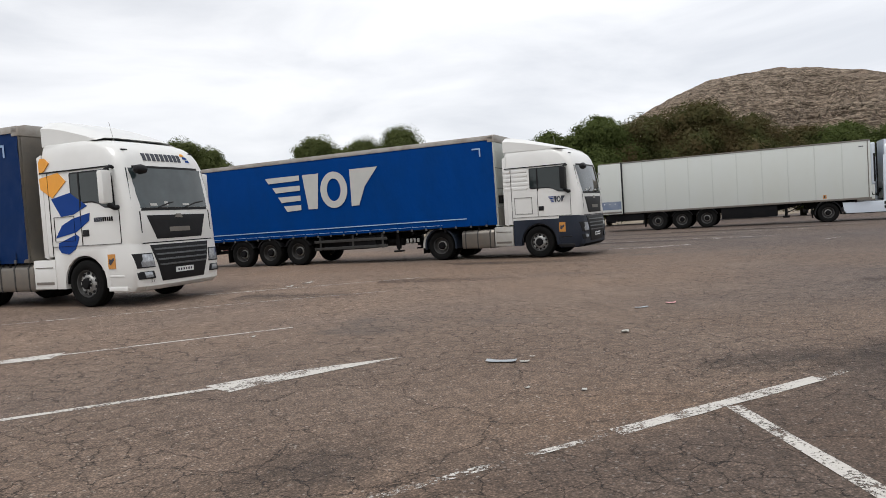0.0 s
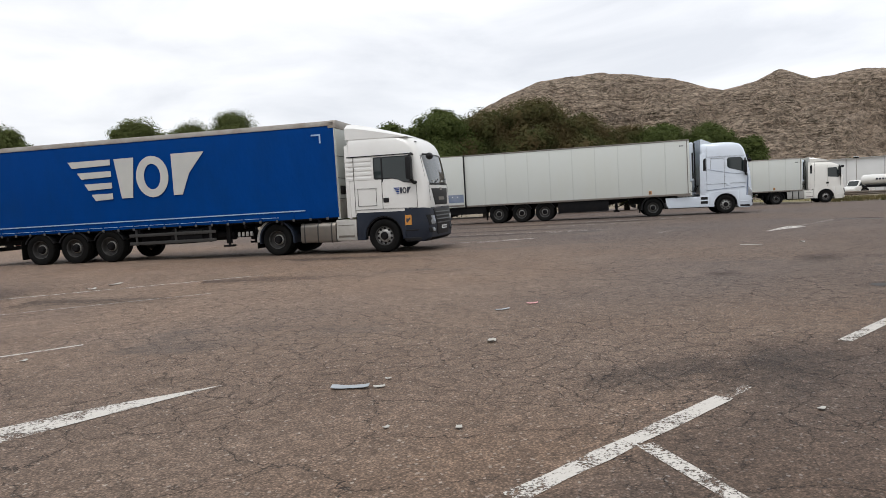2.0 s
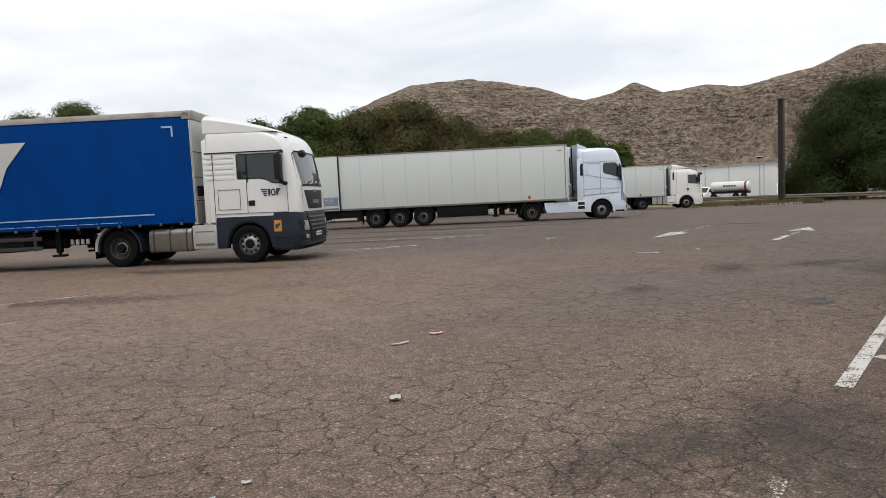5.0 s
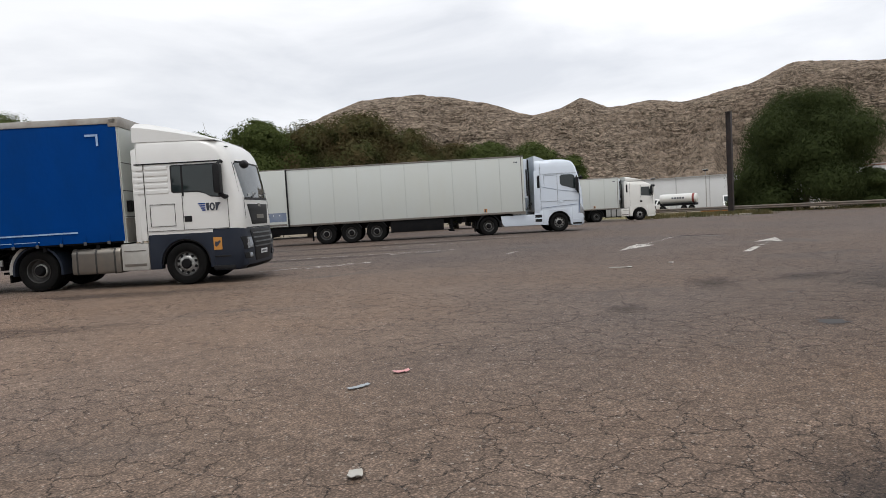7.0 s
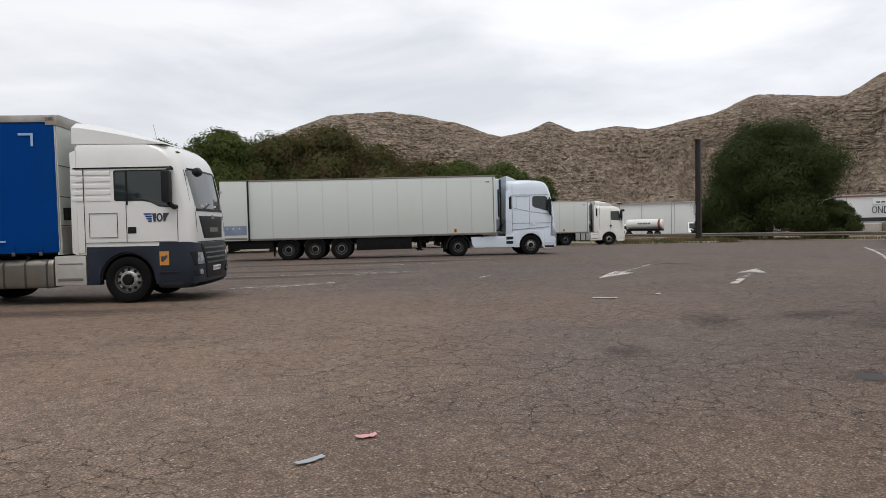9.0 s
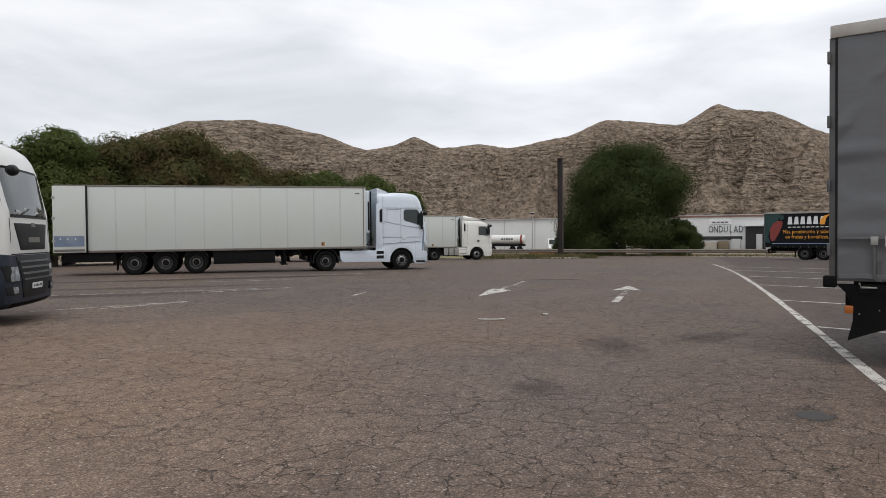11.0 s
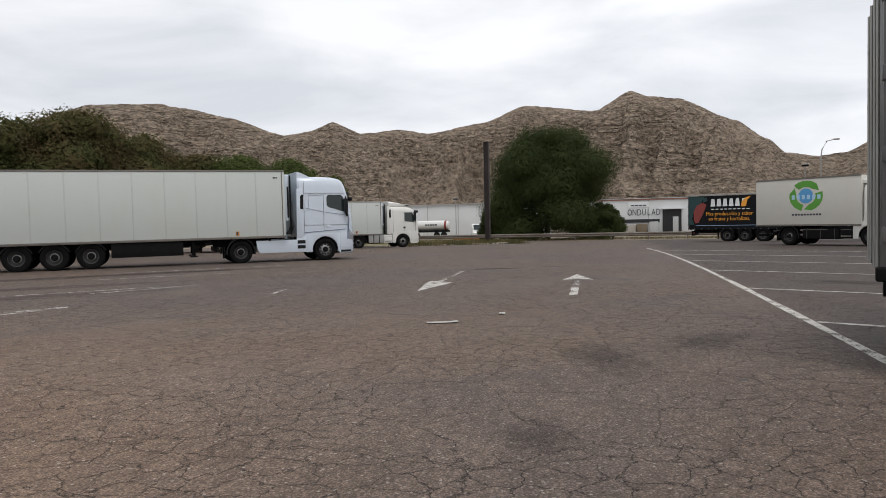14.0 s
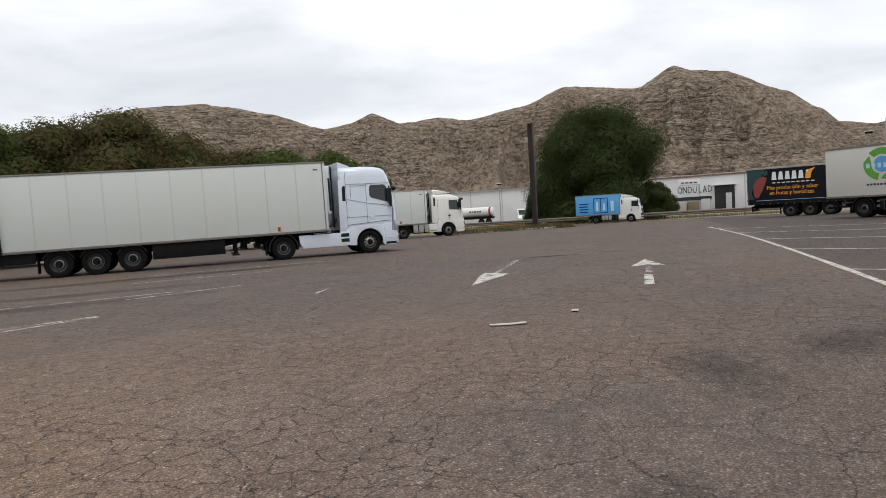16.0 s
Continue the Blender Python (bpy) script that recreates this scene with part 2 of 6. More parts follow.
def asphalt_mat():
    m = bpy.data.materials.new("cracked_asphalt")
    m.use_nodes = True
    t = m.node_tree
    L = t.links
    b = t.nodes["Principled BSDF"]
    b.inputs["Roughness"].default_value = 0.82
    b.inputs["Specular IOR Level"].default_value = 0.35
    co = t.nodes.new("ShaderNodeTexCoord")

    def noise_n(scale, detail=5, rough=0.55, dist=0.0):
        n = t.nodes.new("ShaderNodeTexNoise")
        n.inputs["Scale"].default_value, n.inputs["Detail"].default_value = scale, detail
        n.inputs["Roughness"].default_value, n.inputs["Distortion"].default_value = rough, dist
        L.new(co.outputs["Object"], n.inputs["Vector"])
        return n.outputs["Fac"]

    def remap(v, a, c, lo=0.0, hi=1.0):
        r = t.nodes.new("ShaderNodeMapRange")
        for k, q in zip((1, 2, 3, 4), (a, c, lo, hi)):
            r.inputs[k].default_value = q
        L.new(v, r.inputs[0])
        return r.outputs[0]

    def mixc(f, a, c, mode="MIX"):
        x = t.nodes.new("ShaderNodeMix")
        x.data_type, x.blend_type = "RGBA", mode
        for k, q in ((0, f), (6, a), (7, c)):
            if isinstance(q, tuple):
                x.inputs[k].default_value = (*q, 1)
            elif isinstance(q, float):
                x.inputs[k].default_value = q
            else:
                L.new(q, x.inputs[k])
        return x.outputs[2]

    def maths(op, a, c):
        x = t.nodes.new("ShaderNodeMath")
        x.operation = op
        for k, q in ((0, a), (1, c)):
            if isinstance(q, float):
                x.inputs[k].default_value = q
            else:
                L.new(q, x.inputs[k])
        return x.outputs[0]

    def cracks(scale, wander, width):
        n = t.nodes.new("ShaderNodeTexNoise")
        n.inputs["Scale"].default_value, n.inputs["Detail"].default_value = scale * 1.6, 6
        n.inputs["Roughness"].default_value = 0.65
        L.new(co.outputs["Object"], n.inputs["Vector"])
        mixv = t.nodes.new("ShaderNodeVectorMath")
        mixv.operation = "MULTIPLY_ADD"
        L.new(n.outputs["Color"], mixv.inputs[0])
        mixv.inputs[1].default_value = (wander, wander, 0)
        L.new(co.outputs["Object"], mixv.inputs[2])
        vo = t.nodes.new("ShaderNodeTexVoronoi")
        vo.feature = "DISTANCE_TO_EDGE"
        vo.voronoi_dimensions = "2D"
        vo.inputs["Scale"].default_value = scale
        L.new(mixv.outputs[0], vo.inputs["Vector"])
        return remap(vo.outputs["Distance"], 0.0, width * scale, 1.0, 0.0)

    big = noise_n(0.09, 4, 0.5, 0.4)
    mid = noise_n(0.55, 6, 0.6)
    grit = noise_n(45.0, 3, 0.7)
    stones = t.nodes.new("ShaderNodeTexVoronoi")
    stones.inputs["Scale"].default_value = 58.0
    L.new(co.outputs["Object"], stones.inputs["Vector"])
    base = mixc(remap(big, 0.40, 0.60), (0.190, 0.135, 0.106), (0.158, 0.125, 0.116))
    base = mixc(remap(mid, 0.35, 0.7, 0.0, 0.8), base, (0.200, 0.154, 0.133))
    base = mixc(1.0, base, mixc(remap(grit, 0.32, 0.66), (0.40, 0.39, 0.37), (1.28, 1.26, 1.22)), "MULTIPLY")
    base = mixc(1.0, base, mixc(remap(noise_n(9.0, 5, 0.75), 0.32, 0.68), (0.58, 0.57, 0.56), (1.26, 1.25, 1.24)), "MULTIPLY")
    base = mixc(1.0, base, mixc(remap(noise_n(1.7, 5, 0.7), 0.35, 0.65), (0.84, 0.83, 0.82), (1.08, 1.08, 1.08)), "MULTIPLY")
    base = mixc(1.0, base, mixc(remap(stones.outputs["Distance"], 0.05, 0.55), (1.34, 1.33, 1.30), (0.60, 0.59, 0.57)), "MULTIPLY")
    base = mixc(remap(stones.outputs["Color"], 0.85, 0.95, 0.0, 0.55), base, (0.37, 0.335, 0.31))
    xyz = t.nodes.new("ShaderNodeSeparateXYZ")
    L.new(co.outputs["Object"], xyz.inputs[0])
    worn = remap(maths("ADD", xyz.outputs[0], maths("MULTIPLY", big, 9.0)), 11.0, 24.0, 1.0, 0.0)
    base = mixc(1.0, base, mixc(worn, (0.95, 0.95, 0.965), (1.26, 1.23, 1.15)), "MULTIPLY")
    # paler tone further from the bays, inside the worn area
    beige = maths("MULTIPLY", worn, remap(maths("ADD", xyz.outputs[1], maths("MULTIPLY", mid, 3.0)), 9.0, 13.5))
    base = mixc(1.0, base, mixc(beige, (1.0, 1.0, 1.0), (1.33, 1.31, 1.28)), "MULTIPLY")
    # bay side: greyer asphalt, darkened further to stand for shade there
    bay = maths("SUBTRACT", xyz.outputs[1], maths("MULTIPLY", xyz.outputs[0], 0.10))
    bay = remap(maths("ADD", bay, maths("MULTIPLY", noise_n(0.8, 4, 0.6), 1.2)), 3.75, 4.45, 1.0, 0.0)
    base = mixc(1.0, base, mixc(bay, (1.0, 1.0, 1.0), (0.62, 0.63, 0.665)), "MULTIPLY")
    oil = remap(noise_n(0.33, 3, 0.5, 0.8), 0.62, 0.74, 0.0, 0.55)
    base = mixc(oil, base, (0.055, 0.049, 0.047))
    fine = maths("MULTIPLY", cracks(3.3, 0.30, 0.0068), remap(noise_n(0.30, 3), 0.39, 0.51))
    wide = maths("MULTIPLY", cracks(0.85, 0.75, 0.0072), remap(noise_n(0.17, 2), 0.38, 0.49))
    ck = maths("MAXIMUM", fine, wide)
    base = mixc(maths("MULTIPLY", ck, 0.95), base, (0.010, 0.008, 0.007))
    L.new(base, b.inputs["Base Color"])
    h = maths("SUBTRACT", maths("MULTIPLY", grit, 0.25), maths("MULTIPLY", ck, 0.8))
    bp = t.nodes.new("ShaderNodeBump")
    bp.inputs["Strength"].default_value = 0.7
    bp.inputs["Distance"].default_value = 0.02
    L.new(h, bp.inputs["Height"])
    L.new(bp.outputs[0], b.inputs["Normal"])
    return m


ASPHALT = asphalt_mat()


def paint_mat(name, worn):
    m = bpy.data.materials.new(name)
    m.use_nodes = True
    t = m.node_tree
    b = t.nodes["Principled BSDF"]
    b.inputs["Roughness"].default_value = 0.75
    co = t.nodes.new("ShaderNodeTexCoord")
    facs = []
    for sc in (3.5, 38.0):
        n = t.nodes.new("ShaderNodeTexNoise")
        n.inputs["Scale"].default_value, n.inputs["Detail"].default_value = sc, 7
        n.inputs["Roughness"].default_value = 0.7
        t.links.new(co.outputs["Object"], n.inputs["Vector"])
        facs.append(n.outputs["Fac"])
    ad = t.nodes.new("ShaderNodeMath")
    ad.operation = "ADD"
    t.links.new(facs[0], ad.inputs[0])
    t.links.new(facs[1], ad.inputs[1])
    r = t.nodes.new("ShaderNodeMapRange")
    r.inputs[1].default_value, r.inputs[2].default_value = worn, worn + 0.12
    t.links.new(ad.outputs[0], r.inputs[0])
    x = t.nodes.new("ShaderNodeMix")
    x.data_type = "RGBA"
    x.inputs[6].default_value = (0.40, 0.37, 0.33, 1)
    x.inputs[7].default_value = (0.60, 0.58, 0.54, 1)
    t.links.new(facs[1], x.inputs[0])
    t.links.new(r.outputs[0], b.inputs["Alpha"])
    t.links.new(x.outputs[2], b.inputs["Base Color"])
    return m


PAINT = paint_mat("worn_white_road_paint", 0.87)
PAINT_FAINT = paint_mat("nearly_worn_road_paint", 1.0)
PAINT_FAINT2 = paint_mat("faded_road_paint", 0.94)


def rock_mat():
    m = bpy.data.materials.new("banded_dry_rock")
    m.use_nodes = True
    t = m.node_tree
    L = t.links
    b = t.nodes["Principled BSDF"]
    b.inputs["Roughness"].default_value = 0.95
    b.inputs["Specular IOR Level"].default_value = 0.1
    co = t.nodes.new("ShaderNodeTexCoord")

    def nz(scale, stretch, detail=8, rough=0.65, dist=0.0):
        mp = t.nodes.new("ShaderNodeMapping")
        mp.inputs["Scale"].default_value = stretch
        L.new(co.outputs["Object"], mp.inputs[0])
        n = t.nodes.new("ShaderNodeTexNoise")
        for k, q in (("Scale", scale), ("Detail", detail), ("Roughness", rough), ("Distortion", dist)):
            n.inputs[k].default_value = q
        L.new(mp.outputs[0], n.inputs["Vector"])
        return n.outputs["Fac"]

    def ramp(v, stops):
        r = t.nodes.new("ShaderNodeValToRGB")
        while len(r.color_ramp.elements) < len(stops):
            r.color_ramp.elements.new(0.5)
        for e, (p, c) in zip(r.color_ramp.elements, stops):
            e.position, e.color = p, (*c, 1)
        L.new(v, r.inputs[0])
        return r.outputs[0]

    def maths(op, a, c):
        x = t.nodes.new("ShaderNodeMath")
        x.operation = op
        for k, q in ((0, a), (1, c)):
            if isinstance(q, float):
                x.inputs[k].default_value = q
            else:
                L.new(q, x.inputs[k])
        return x.outputs[0]

    def remap(v, lo, hi, to=1.0):
        r = t.nodes.new("ShaderNodeMapRange")
        r.inputs[1].default_value, r.inputs[2].default_value, r.inputs[4].default_value = lo, hi, to
        L.new(v, r.inputs[0])
        return r.outputs[0]

    def mixc(f, a, c, mode="MIX"):
        x = t.nodes.new("ShaderNodeMix")
        x.data_type, x.blend_type = "RGBA", mode
        for k, q in ((0, f), (6, a), (7, c)):
            if isinstance(q, tuple):
                x.inputs[k].default_value = (*q, 1)
            elif isinstance(q, float):
                x.inputs[k].default_value = q
            else:
                L.new(q, x.inputs[k])
        return x.outputs[2]

    strata = nz(0.34, (0.11, 0.11, 1.0), 5, 0.55, 0.12)
    blocks = nz(0.34, (0.7, 0.7, 1.35), 9, 0.68)
    cliff = remap(nz(0.010, (1, 1, 1.8), 4, 0.6, 0.7), 0.40, 0.54)
    # rock strata; the narrow dark stops also paint shade under the ledges
    strata_and_shade = ramp(strata, [(0.36, (0.200, 0.160, 0.124)), (0.43, (0.340, 0.280, 0.220)), (0.470, (0.120, 0.093, 0.071)), (0.505, (0.335, 0.275, 0.215)), (0.55, (0.380, 0.316, 0.250)), (0.585, (0.150, 0.118, 0.090)), (0.63, (0.330, 0.272, 0.214))])
    plain = ramp(nz(0.05, (1, 1, 1.2), 8, 0.7), [(0.36, (0.210, 0.168, 0.130)), (0.64, (0.300, 0.245, 0.192))])
    base = mixc(cliff, plain, strata_and_shade)
    base = mixc(1.0, base, ramp(blocks, [(0.37, (0.58, 0.56, 0.55)), (0.47, (1.18, 1.15, 1.13)), (0.61, (1.82, 1.76, 1.72))]), "MULTIPLY")
    bush = t.nodes.new("ShaderNodeTexVoronoi")
    bush.inputs["Scale"].default_value = 0.22
    L.new(co.outputs["Object"], bush.inputs["Vector"])
    dots = maths("MULTIPLY", remap(bush.outputs["Distance"], 0.42, 0.22), remap(nz(0.03, (1, 1, 1), 4), 0.46, 0.60, 0.55))
    base = mixc(dots, base, (0.070, 0.064, 0.042))
    L.new(base, b.inputs["Base Color"])
    step = remap(strata, 0.42, 0.56)
    h = maths("ADD", maths("MULTIPLY", maths("MULTIPLY", step, cliff), 2.0), maths("MULTIPLY", blocks, 2.2))
    h = maths("ADD", h, maths("MULTIPLY", nz(0.9, (0.7, 0.7, 1.4), 5, 0.7), 0.45))
    bp = t.nodes.new("ShaderNodeBump")
    bp.inputs["Strength"].default_value = 1.0
    bp.inputs["Distance"].default_value = 3.6
    L.new(h, bp.inputs["Height"])
    L.new(bp.outputs[0], b.inputs["Normal"])
    return m


ROCK = rock_mat()
EARTH = mat("dry_earth", (0.20, 0.155, 0.11), 0.95, var=0.25, scale=0.15, bump=0.4, bscale=3, dirt=(0.13, 0.12, 0.065), damt=0.7, dscale=0.08)


# ---- mesh helpers ----
class Shape:
    """Collects simple solids and turns them into one bmesh."""

    def __init__(self):
        self.v, self.f = [], []

    def add(self, verts, faces):
        k = len(self.v)
        self.v += [tuple(p) for p in verts]
        self.f += [tuple(i + k for i in f) for f in faces]
        return self

    def box(self, x0, x1, y0, y1, z0, z1):
        p = [(x, y, z) for z in (z0, z1) for x, y in ((x0, y0), (x1, y0), (x1, y1), (x0, y1))]
        return self.add(p, [(3, 2, 1, 0), (4, 5, 6, 7), (0, 1, 5, 4), (1, 2, 6, 5), (2, 3, 7, 6), (3, 0, 4, 7)])

    def prism(self, poly, lo, hi, axis="y"):
        """A polygon in x-z (axis y), y-z (axis x) or x-y (axis z), drawn out from lo to hi."""
        put = {"y": lambda a, b, c: (a, c, b), "x": lambda a, b, c: (c, a, b), "z": lambda a, b, c: (a, b, c)}[axis]
        n = len(poly)
        p = [put(a, b, lo) for a, b in poly] + [put(a, b, hi) for a, b in poly]
        return self.add(p, [tuple(range(n)), tuple(range(2 * n - 1, n - 1, -1))] + [(i, i + n, (i + 1) % n + n, (i + 1) % n) for i in range(n)])

    def tube(self, pts, r, n=8, r1=None):
        pts = [Vector(p) for p in pts]
        rings = []
        for i, p in enumerate(pts):
            d = (pts[min(i + 1, len(pts) - 1)] - pts[max(i - 1, 0)]).normalized()
            a = d.orthogonal().normalized()
            b = d.cross(a)
            rr = r if r1 is None else r + (r1 - r) * i / (len(pts) - 1)
            rings.append([p + (a * math.cos(2 * math.pi * k / n) + b * math.sin(2 * math.pi * k / n)) * rr for k in range(n)])
        return self.loft(rings)

    def loft(self, rings, caps=True):
        n = len(rings[0])
        f = [(j * n + i, j * n + (i + 1) % n, (j + 1) * n + (i + 1) % n, (j + 1) * n + i) for j in range(len(rings) - 1) for i in range(n)]
        if caps:
            f += [tuple(range(n - 1, -1, -1)), tuple(range((len(rings) - 1) * n, len(rings) * n))]
        return self.add([p for r in rings for p in r], f)

    def lathe(self, prof, n=32, axis="y", at=(0, 0, 0), caps=True):
        """prof: pairs (radius, place along the axis)."""
        rings = []
        for r, h in prof:
            ring = []
            for k in range(n):
                c, s = r * math.cos(2 * math.pi * k / n), r * math.sin(2 * math.pi * k / n)
                q = {"y": (c, h, s), "z": (c, s, h), "x": (h, c, s)}[axis]
                ring.append((q[0] + at[0], q[1] + at[1], q[2] + at[2]))
            rings.append(ring)
        return self.loft(rings, caps)

    def sheet(self, grid, thick):
        """A bent plate: rows of points, thickened along the vector thick."""
        r, c = len(grid), len(grid[0])
        t = Vector(thick)
        p = [Vector(q) for row in grid for q in row]
        f = [(j * c + i, j * c + i + 1, (j + 1) * c + i + 1, (j + 1) * c + i) for j in range(r - 1) for i in range(c - 1)]
        m = r * c
        g = [tuple(m + i for i in reversed(q)) for q in f]
        rim = [i for i in range(c)] + [j * c + c - 1 for j in range(1, r)] + [(r - 1) * c + i for i in range(c - 2, -1, -1)] + [j * c for j in range(r - 2, 0, -1)]
        g += [(rim[i], rim[(i + 1) % len(rim)], m + rim[(i + 1) % len(rim)], m + rim[i]) for i in range(len(rim))]
        return self.add(p + [q + t for q in p], f + g)

    def bm(self, bevel=0.0, seg=2):
        b = bmesh.new()
        vs = [b.verts.new(p) for p in self.v]
        for f in self.f:
            if len(set(f)) > 2:
                try:
                    b.faces.new([vs[i] for i in f])
                except ValueError:
                    pass
        bmesh.ops.recalc_face_normals(b, faces=b.faces)
        if bevel:
            e = [x for x in b.edges if len(x.link_faces) == 2 and x.calc_face_angle(0) > 0.6]
            bmesh.ops.bevel(b, geom=e, offset=bevel, segments=seg, affect="EDGES", profile=0.6, clamp_overlap=True)
        return b


def mesh_from(name, b, material, smooth=0.7):
    me = bpy.data.meshes.new(name)
    b.to_mesh(me)
    b.free()
    me.materials.append(material)
    if smooth:
        me.shade_smooth()
        me.set_sharp_from_angle(angle=smooth)
    return me


def part(name, b, material, parent, label="", m=None):
    me = b if isinstance(b, bpy.types.Mesh) else mesh_from(name, b, material)
    ob = new(name, me)
    ob.parent = parent
    if m is not None:
        ob.matrix_basis = m
    return tagged(ob, label)


def thing(name, m, label, category, group=""):
    ob = new(name)
    ob.empty_display_size = 0.3
    ob.matrix_basis = m
    return tagged(ob, label, category, group)


def gz(x, y):
    """Height of the ground: the lot falls away gently with the distance."""
    d = math.hypot(x - 7, y - 7)
    rise = 0.085 * math.exp(-((x + 1) ** 2 + (y - 19.5) ** 2) / 50)
    dip = 0.30 * (1 - math.exp(-(max(0.0, d - 44) / 22) ** 2))
    return rise - dip - 0.010 * (math.sqrt((d - 30) ** 2 + 36) + d - 30) / 2


# ---- ground ----
def ground_sheet(name, xs, ys, dz, material, label, category):
    v = [(x, y, gz(x, y) + dz) for y in ys for x in xs]
    n = len(xs)
    f = [(j * n + i, j * n + i + 1, (j + 1) * n + i + 1, (j + 1) * n + i) for j in range(len(ys) - 1) for i in range(n - 1)]
    me = bpy.data.meshes.new(name)
    me.from_pydata(v, [], f)
    me.materials.append(material)
    return tagged(new(name, me), label, category, kind="structure")


ground_sheet("ground", [-2000, -900, -400, -200, -120] + list(range(-90, 181, 6)) + [220, 300, 450, 900, 2000],
             [-2000, -900, -400, -200] + list(range(-120, 151, 6)) + [200, 300, 450, 900, 2000], -0.05, EARTH, "dry brown earth around the lorry park", "ground")
ground_sheet("parking_lot", [-60 + 2.5 * i for i in range(59)], [-60 + 2.5 * i for i in range(49)], 0.0, ASPHALT, "cracked brown-grey asphalt of the lorry park", "pavement")


def strip(name, pts, width, material, dz=0.005):
    """A painted line along points of the ground."""
    out = []
    for (x0, y0), (x1, y1) in zip(pts[:-1], pts[1:]):
        n = max(1, int(math.hypot(x1 - x0, y1 - y0) / 0.8))
        out += [(x0 + (x1 - x0) * i / n, y0 + (y1 - y0) * i / n) for i in range(n)]
    out.append(pts[-1])
    rows = []
    for i, (x, y) in enumerate(out):
        a, b = out[max(i - 1, 0)], out[min(i + 1, len(out) - 1)]
        d = Vector((b[0] - a[0], b[1] - a[1])).normalized()
        w = width * 0.5 * (1 + 0.12 * math.sin(7.1 * x + 3.3 * y))
        rows.append([(x - d.y * w * s, y + d.x * w * s, gz(x, y) + dz) for s in (-1, 1)])
    v = [p for r in rows for p in r]
    f = [(2 * i, 2 * i + 1, 2 * i + 3, 2 * i + 2) for i in range(len(rows) - 1)]
    me = bpy.data.meshes.new(name)
    me.from_pydata(v, [], f)
    me.materials.append(material)
    return tagged(new(name, me), "worn white road marking on the asphalt", "marking", kind="structure")


def patch(name, poly, material, dz=0.006, label="worn white painted arrow on the asphalt", category="marking"):
    b = bmesh.new()
    b.faces.new([b.verts.new((x, y, gz(x, y) + dz)) for x, y in poly])
    bmesh.ops.triangulate(b, faces=b.faces)
    return tagged(new(name, mesh_from(name, b, material, 0)), label, category, kind="structure")


def edge_y(x):
    """The painted edge of the bays bends slightly."""
    return 3.521 + 0.1065 * x + -0.000754 * x * x + 0.00002130 * x ** 3


for a, b, m in ((0.6, 3.8, PAINT_FAINT), (3.8, 6.02, PAINT), (6.02, 6.4, PAINT_FAINT), (8.35, 13.5, PAINT), (13.5, 26, PAINT), (26, 48, PAINT)):
    strip("edge_line", [(a + (b - a) * k / 6, edge_y(a + (b - a) * k / 6)) for k in range(7)], 0.14 if m is PAINT else 0.08, m)
for x in (4.9, 9.55, 14.1, 18.8, 23.9, 29.4, 34.4, 39.5, 44.5):
    strip("bay_line", [(x - 0.03, edge_y(x) - 0.09), (x - 4.0, edge_y(x) - 11.0)], 0.125, PAINT)
# turning arrows near the first lorry
strip("lane_line", [(-9.0, 7.02), (1.5, 7.12)], 0.10, PAINT)
patch("painted_arrow", [(1.38, 7.27), (1.56, 6.85), (1.80, 6.94), (2.5, 7.10), (3.46, 7.31), (2.5, 7.40), (1.7, 7.33)], PAINT)
strip("lane_line", [(-0.3, 10.47), (2.85, 10.5)], 0.07, PAINT)
patch("painted_arrow", [(-0.32, 10.25), (-0.18, 10.66), (-2.4, 10.48)], PAINT)
# straight-on arrow and left arrow in the aisle
patch("painted_arrow", [(27.55, 10.08), (25.70, 9.40), (25.95, 9.80), (25.60, 10.18)], PAINT)
strip("arrow_shaft", [(22.0, 9.35), (23.7, 9.56)], 0.2, PAINT)
strip("arrow_shaft", [(24.1, 9.6), (25.6, 9.78)], 0.14, PAINT_FAINT)
patch("painted_arrow", [(22.25, 12.95), (24.55, 12.85), (24.95, 13.6), (24.1, 13.45)], PAINT)
strip("arrow_shaft", [(24.8, 13.3), (28.8, 13.9)], 0.16, PAINT_FAINT)
for a, b, w in (((15.2, 20.45), (18.3, 19.1), 0.12), ((20.6, 20.9), (23.2, 19.7), 0.12), ((21.2, 16.15), (22.3, 16.45), 0.10), ((16.0, 19.6), (18.2, 19.0), 0.11),
                ((18.0, 24.2), (22.5, 20.4), 0.11), ((24.3, 24.6), (27.4, 21.8), 0.11), ((27.0, 26.5), (31.5, 22.2), 0.11), ((2.0, 16.9), (7.4, 16.4), 0.08),
                ((-3.0, 15.0), (5.5, 14.1), 0.06)):
    strip("old_bay_line", [a, b], w, PAINT_FAINT2)
# dark seams and oil spots
TAR = mat("tar_stain", (0.035, 0.031, 0.03), 0.7, var=0.3, scale=6)
strip("tar_seam", [(29.3, 14.0), (29.0, 13.1), (29.3, 12.2)], 0.30, TAR, 0.004)
strip("tar_seam", [(29.9, 11.4), (29.7, 10.6)], 0.18, TAR, 0.004)
for cx, cy, r in ((12.25, 5.62, 0.16), (14.6, 6.6, 0.05)):
    patch("oil_spot", [(cx + r * (1 + 0.2 * math.sin(3 * k)) * math.cos(k * 0.449), cy + r * (1 + 0.25 * math.cos(2.3 * k)) * math.sin(k * 0.449)) for k in range(14)], TAR, 0.004, "dark oil stain on the asphalt", "stain")


